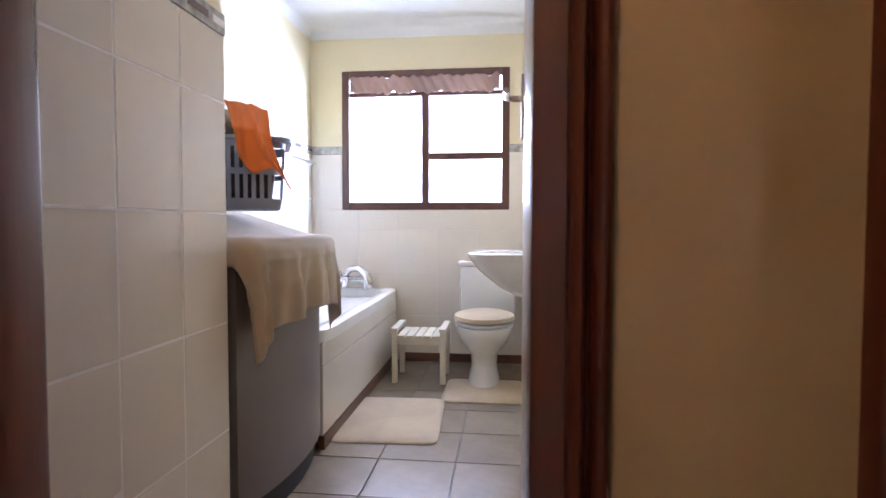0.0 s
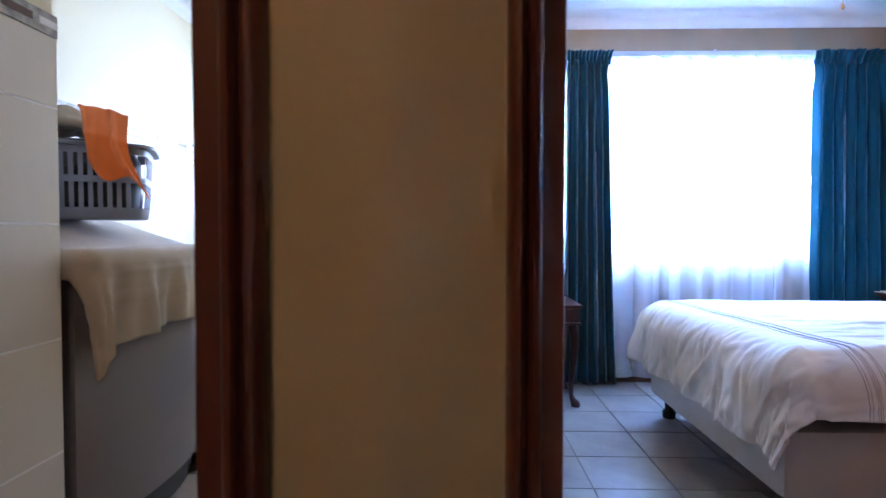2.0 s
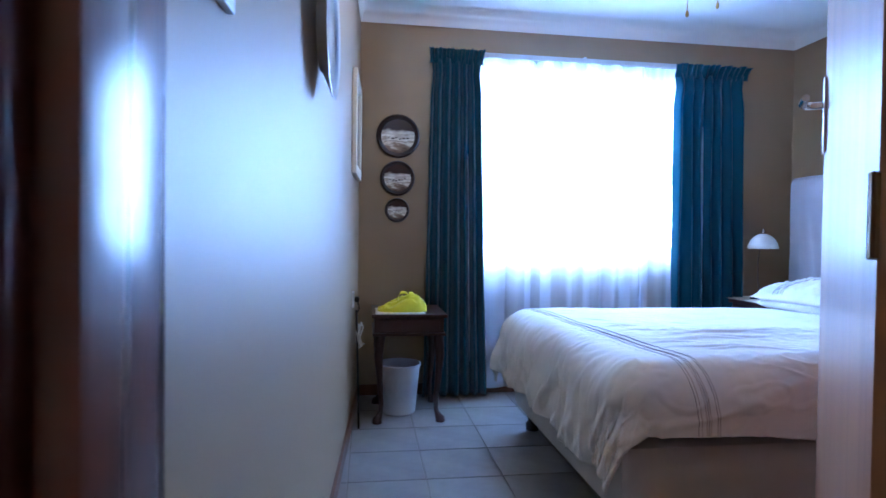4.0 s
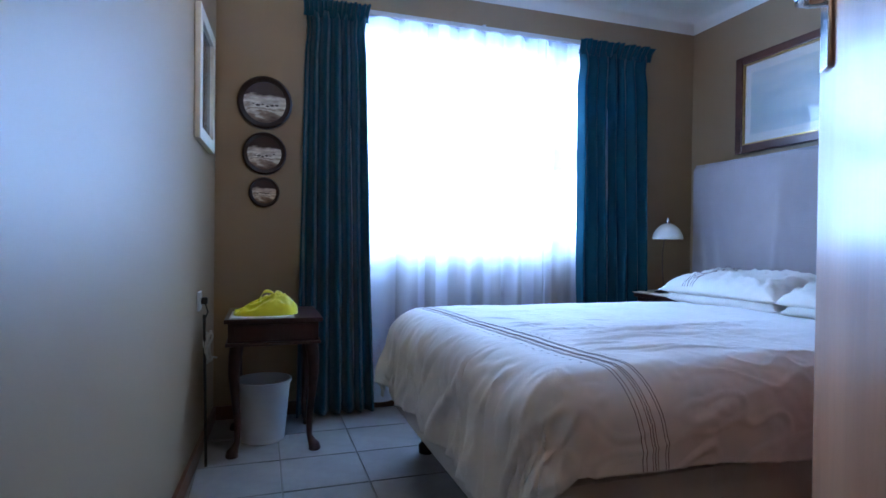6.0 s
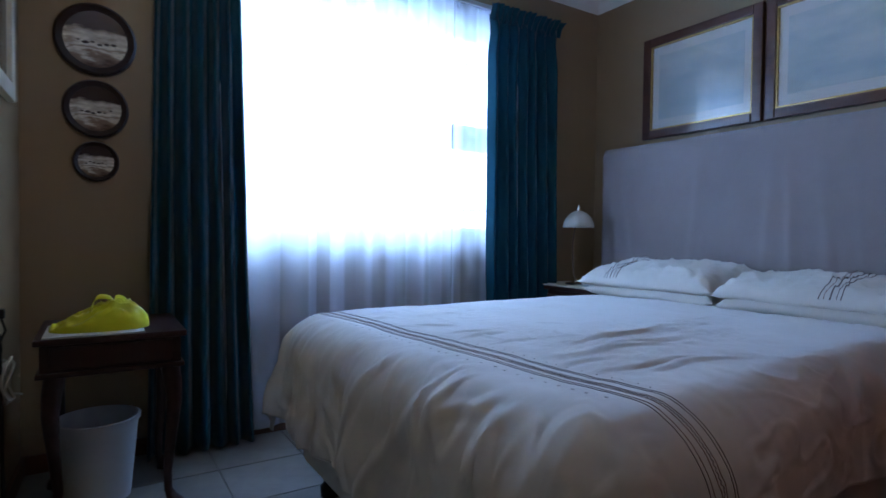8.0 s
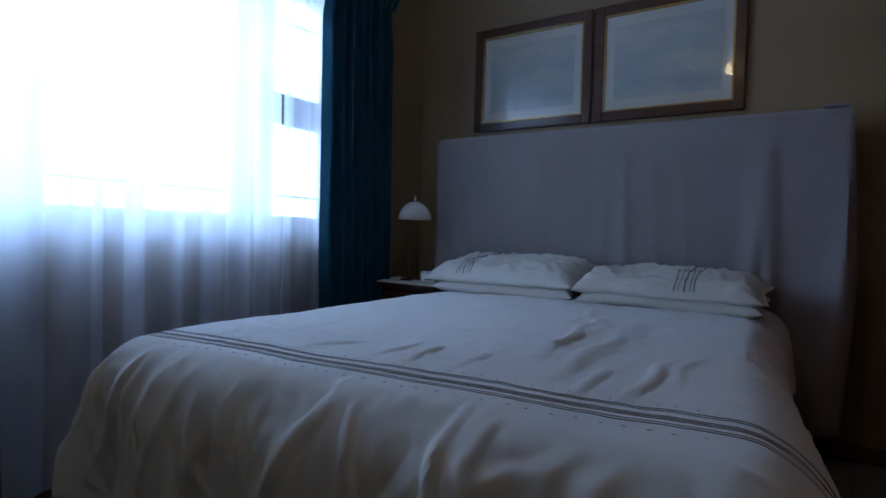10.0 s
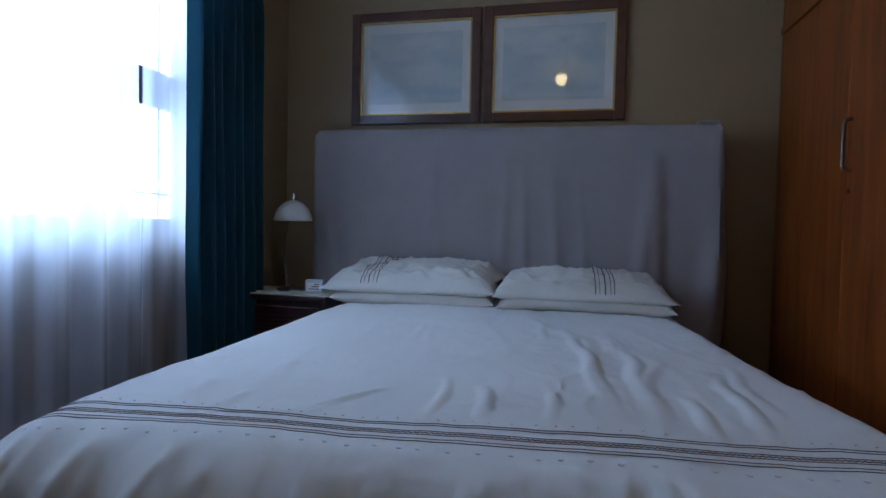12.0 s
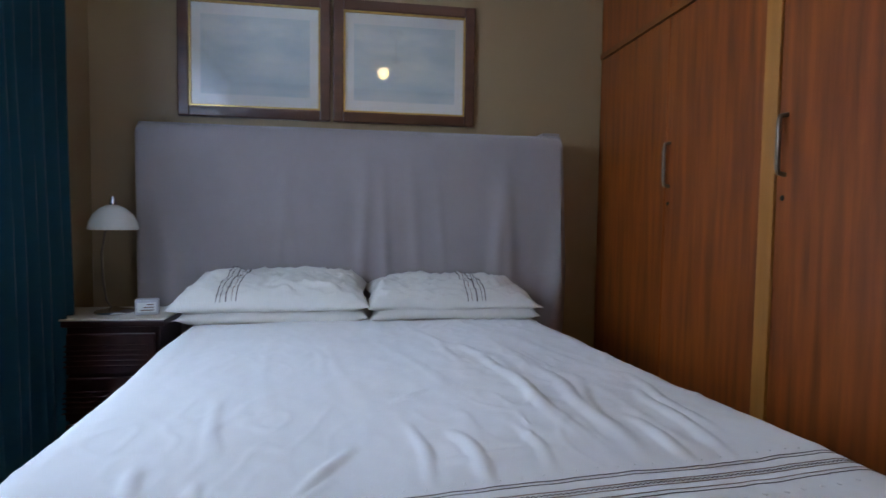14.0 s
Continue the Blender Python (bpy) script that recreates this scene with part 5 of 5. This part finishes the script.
bs = thing("wash_basin", "white wall-hung porcelain wash basin", "basin", (0.297, 3.15, 0.845))
part("bowl", loft(bmesh.new(), [oval(-0.10, 0, 0.10, 0.12, -0.21, 36, 2.4), oval(-0.14, 0, 0.14, 0.17, -0.17, 36, 2.4), oval(-0.20, 0, 0.20, 0.225, -0.07, 36, 2.6), oval(-0.225, 0, 0.225, 0.255, 0.0, 36, 3), oval(-0.225, 0, 0.228, 0.258, 0.018, 36, 3), oval(-0.225, 0, 0.215, 0.245, 0.024, 36, 3), oval(-0.25, 0, 0.16, 0.19, 0.018, 36, 2.4), oval(-0.25, 0, 0.11, 0.14, -0.08, 36, 2.2)]), PORCELAIN, bs, "", True)
part("waste_pipe", tube(bmesh.new(), [(-0.09, 0, -0.2), (-0.09, 0, -0.33), (-0.05, 0, -0.37), (-0.002, 0, -0.37)], 0.018, 12), CHROME, bs, "", True)
for y in (-0.1, 0.1):
    part("pillar_tap", tube(bmesh.new(), [(-0.06, y, 0.02), (-0.06, y, 0.09), (-0.09, y, 0.10), (-0.13, y, 0.085)], 0.011, 10), CHROME, bs, "", True)

for nm, x0, x1, y0, y1, lab, tn in (("bath_mat", -0.255, 0.255, -0.33, 0.33, "cream cotton bath mat lying before the tub", 3), ("pedestal_mat", -0.24, 0.24, -0.23, 0.23, "cream mat round the toilet foot", 0)):
    c = (-0.535, 2.925) if nm == "bath_mat" else (-0.075, 3.46)
    t = thing(nm, lab, "bath mat", (*c, 0.0), tn)
    part("mat_body", loft(bmesh.new(), [oval(0, 0, x1, y1, 0.0005, 48, 12), oval(0, 0, x1 + 0.002, y1 + 0.002, 0.006, 48, 12), oval(0, 0, x1 - 0.008, y1 - 0.008, 0.012, 48, 12)]), MAT, t, "", True)
    part("hem", loft(bmesh.new(), [oval(0, 0, x1 + 0.004, y1 + 0.004, 0.0003, 48, 12), oval(0, 0, x1 + 0.004, y1 + 0.004, 0.005, 48, 12)]), BEIGE, t, "darker stitched hem", True)

tr = thing("towel_rail", "thin metal towel rail on the bathroom wall", "towel rail", (-1.42, 3.7, 1.47))
part("bar", tube(bmesh.new(), [(0.06, -0.42, 0), (0.06, 0.42, 0)], 0.009, 10), CHROME, tr, "", True)
for y in (-0.40, 0.40):
    part("bracket", tube(bmesh.new(), [(0.006, y, 0), (0.06, y, 0)], 0.011, 10), CHROME, tr)
hk = thing("wall_hook", "small dark hook on the cream bathroom wall", "hook", (-1.42, 2.35, 1.60))
part("knob", tube(bmesh.new(), [(0.001, 0, 0), (0.02, 0, 0), (0.035, 0, 0.012), (0.04, 0, 0.022)], [0.012, 0.007, 0.009, 0.012], 10), BRONZE, hk, "", True)

vl = thing("window_valance", "gathered brown striped fabric along the window head", "blind", (-0.55, YB - 0.02, 2.03))
part("cloth", sheet_grid(bmesh.new(), lambda u, v: (-0.55 + 1.10 * u, -0.02 - 0.008 * math.sin(u * 90 + 6 * v) - 0.012 * math.sin(math.pi * v), -0.045 * (1 + 0.6 * noise.noise((u * 22, 0, 1))) + v * 0.12), 160, 8), woven("brown_valance_cloth", (0.40, 0.30, 0.25), 0.9, 500, 0.5), vl, "", True, 0.002)

# ---- plaster swelling on the wall between the doors ----
def swell(u, v):
    """The plaster between the frames comes forward to a rounded upright edge."""
    x = 0.158 + 0.237 * u
    k = (x - 0.283) / (0.125 if x < 0.283 else 0.112)
    return (x, 0.7195 - 0.024 * (1 - math.sqrt(k * k + 0.012)) / (1 - math.sqrt(0.012)), H * v)


setting(part("trim_plaster_ridge", sheet_grid(bmesh.new(), swell, 60, 2), HALL, None, "", True), "tan plaster with a soft upright edge between the doors", "plaster")


# ---- tiles ----
TILE = {}


def tile_mesh(w, h, t, mt, ch=0.0012):
    key = (round(w, 3), round(h, 3), mt.name)
    if key not in TILE:
        bm = bmesh.new()
        lo = [(0, 0, 0), (w, 0, 0), (w, h, 0), (0, h, 0)]
        md = [(x, y, t - ch) for x, y, _ in lo]
        hi = [(ch, ch, t), (w - ch, ch, t), (w - ch, h - ch, t), (ch, h - ch, t)]
        loft(bm, [lo, md, hi], False, True)
        bmesh.ops.recalc_face_normals(bm, faces=bm.faces)
        me = bpy.data.meshes.new("tile")
        bm.to_mesh(me)
        bm.free()
        me.materials.append(mt)
        TILE[key] = me
    return TILE[key]


def lay(parent, base, w, h, p, ou, ov, q, gap, t, mt, name="tile"):
    """Tiles of pitch p by q over a rectangle w by h whose lower corner is the pose base; joints start at ou, ov."""
    u = ou - p * math.ceil(ou / p)
    while u < w:
        v = ov - q * math.ceil(ov / q)
        while v < h:
            a0, a1, b0, b1 = max(0, u + gap / 2), min(w, u + p - gap / 2), max(0, v + gap / 2), min(h, v + q - gap / 2)
            if a1 - a0 > 0.02 and b1 - b0 > 0.02:
                ob = new(name, tile_mesh(a1 - a0, b1 - b0, t, mt))
                ob.matrix_basis = base @ pose(a0, b0, random.uniform(-0.0004, 0.0004), random.uniform(-0.06, 0.06), random.uniform(-0.06, 0.06), 0)
                ob.parent = parent
            v += q
        u += p


lay(bedroom_floor, pose(0.45, 0.90, -0.0065), 1.28, 3.055, 0.33, 0.115, 0.165, 0.32, 0.006, 0.0065, FTILE)
lay(bedroom_floor, pose(1.73, 1.45, -0.0065), 1.92, 2.505, 0.33, 0.155, 0.255, 0.32, 0.006, 0.0065, FTILE)
lay(bath_floor, pose(-1.42, 1.70, -0.0065), 1.72, 2.50, 0.335, 0.257, 0.066, 0.335, 0.006, 0.0065, BTILE)
lay(bath_floor, pose(-0.79, 0.80, -0.0065), 1.09, 0.90, 0.335, 0.298, 0.293, 0.335, 0.006, 0.0065, BTILE)
lay(hall_floor, pose(-2.2, -0.50, -0.0065), 5.2, 1.29, 0.335, 0.037, 0.25, 0.335, 0.006, 0.0065, FTILE)


def tiled_wall(name, base, w, h, p, ou, ov, q, label):
    g = setting(part(name, bx(0, w, 0, h, 0, 0.0053), WGROUT, m=base), label, "tiled wall")
    lay(g, pose(0, 0, 0.003), w, h, p, ou, ov, q, 0.0055, 0.0027, WTILE)
    b = part("border", box(bmesh.new(), 0, w, h + 0.002, h + 0.062, 0, 0.010, 0.001), BORDER, g, "narrow patterned border tiles")
    k = 0.0
    while k < w - 0.03:
        part("border_motif", bx(k + 0.01, min(w - 0.004, k + 0.11), h + 0.022, h + 0.042, 0.0104, 0.012), WIN_WOOD if int(k * 8) % 2 else WGROUT, b)
        k += 0.125
    return g


# each base pose: local x runs along the wall, local y up, local z out of the wall
def wall_pose(x, y, turn):
    return pose(x, y, 0, 90, 0, turn)


tiled_wall("wall_tiles_nib", wall_pose(-0.797, 0.88, 90), 0.829, 1.568, 0.242, 0.115, 0.06, 0.328, "cream-white glazed tiles beside the bathroom door")
tiled_wall("wall_tiles_nib_end", wall_pose(-0.797, 1.701, 180), 0.62, 1.568, 0.242, 0.0, 0.06, 0.328, "white glazed tiles on the end of the short wall")
tiled_wall("wall_tiles_west", wall_pose(-1.42, 1.72, 90), 2.47, 1.545, 0.242, 0.02, 0.22, 0.33, "white glazed tiles along the bath")
back = setting(part("wall_tiles_window", bx(0, 1.70, 0, 1.128, 0, 0.0045), FAINT_GROUT, m=wall_pose(-1.41, 4.199, 0)), "white glazed tiles under the bathroom window", "tiled wall")
lay(back, pose(0, 0, 0.003), 1.70, 1.128, 0.30, 0.06, 0.34, 0.32, 0.004, 0.0027, WTILE)
for nm, x, w in (("wall_tiles_window_left", -1.41, 0.232), ("wall_tiles_window_right", 0.075, 0.215)):
    g = setting(part(nm, bx(0, w, 1.13, 1.545, 0, 0.0045), FAINT_GROUT, m=wall_pose(x, 4.199, 0)), "white glazed tiles beside the bathroom window", "tiled wall")
    lay(g, pose(0, 1.13, 0.003), w, 0.415, 0.30, 0.06, 0.17, 0.32, 0.004, 0.0027, WTILE)
    part("border", box(bmesh.new(), 0, w, 1.547, 1.605, 0, 0.010, 0.001), BORDER, g, "narrow patterned border tiles")
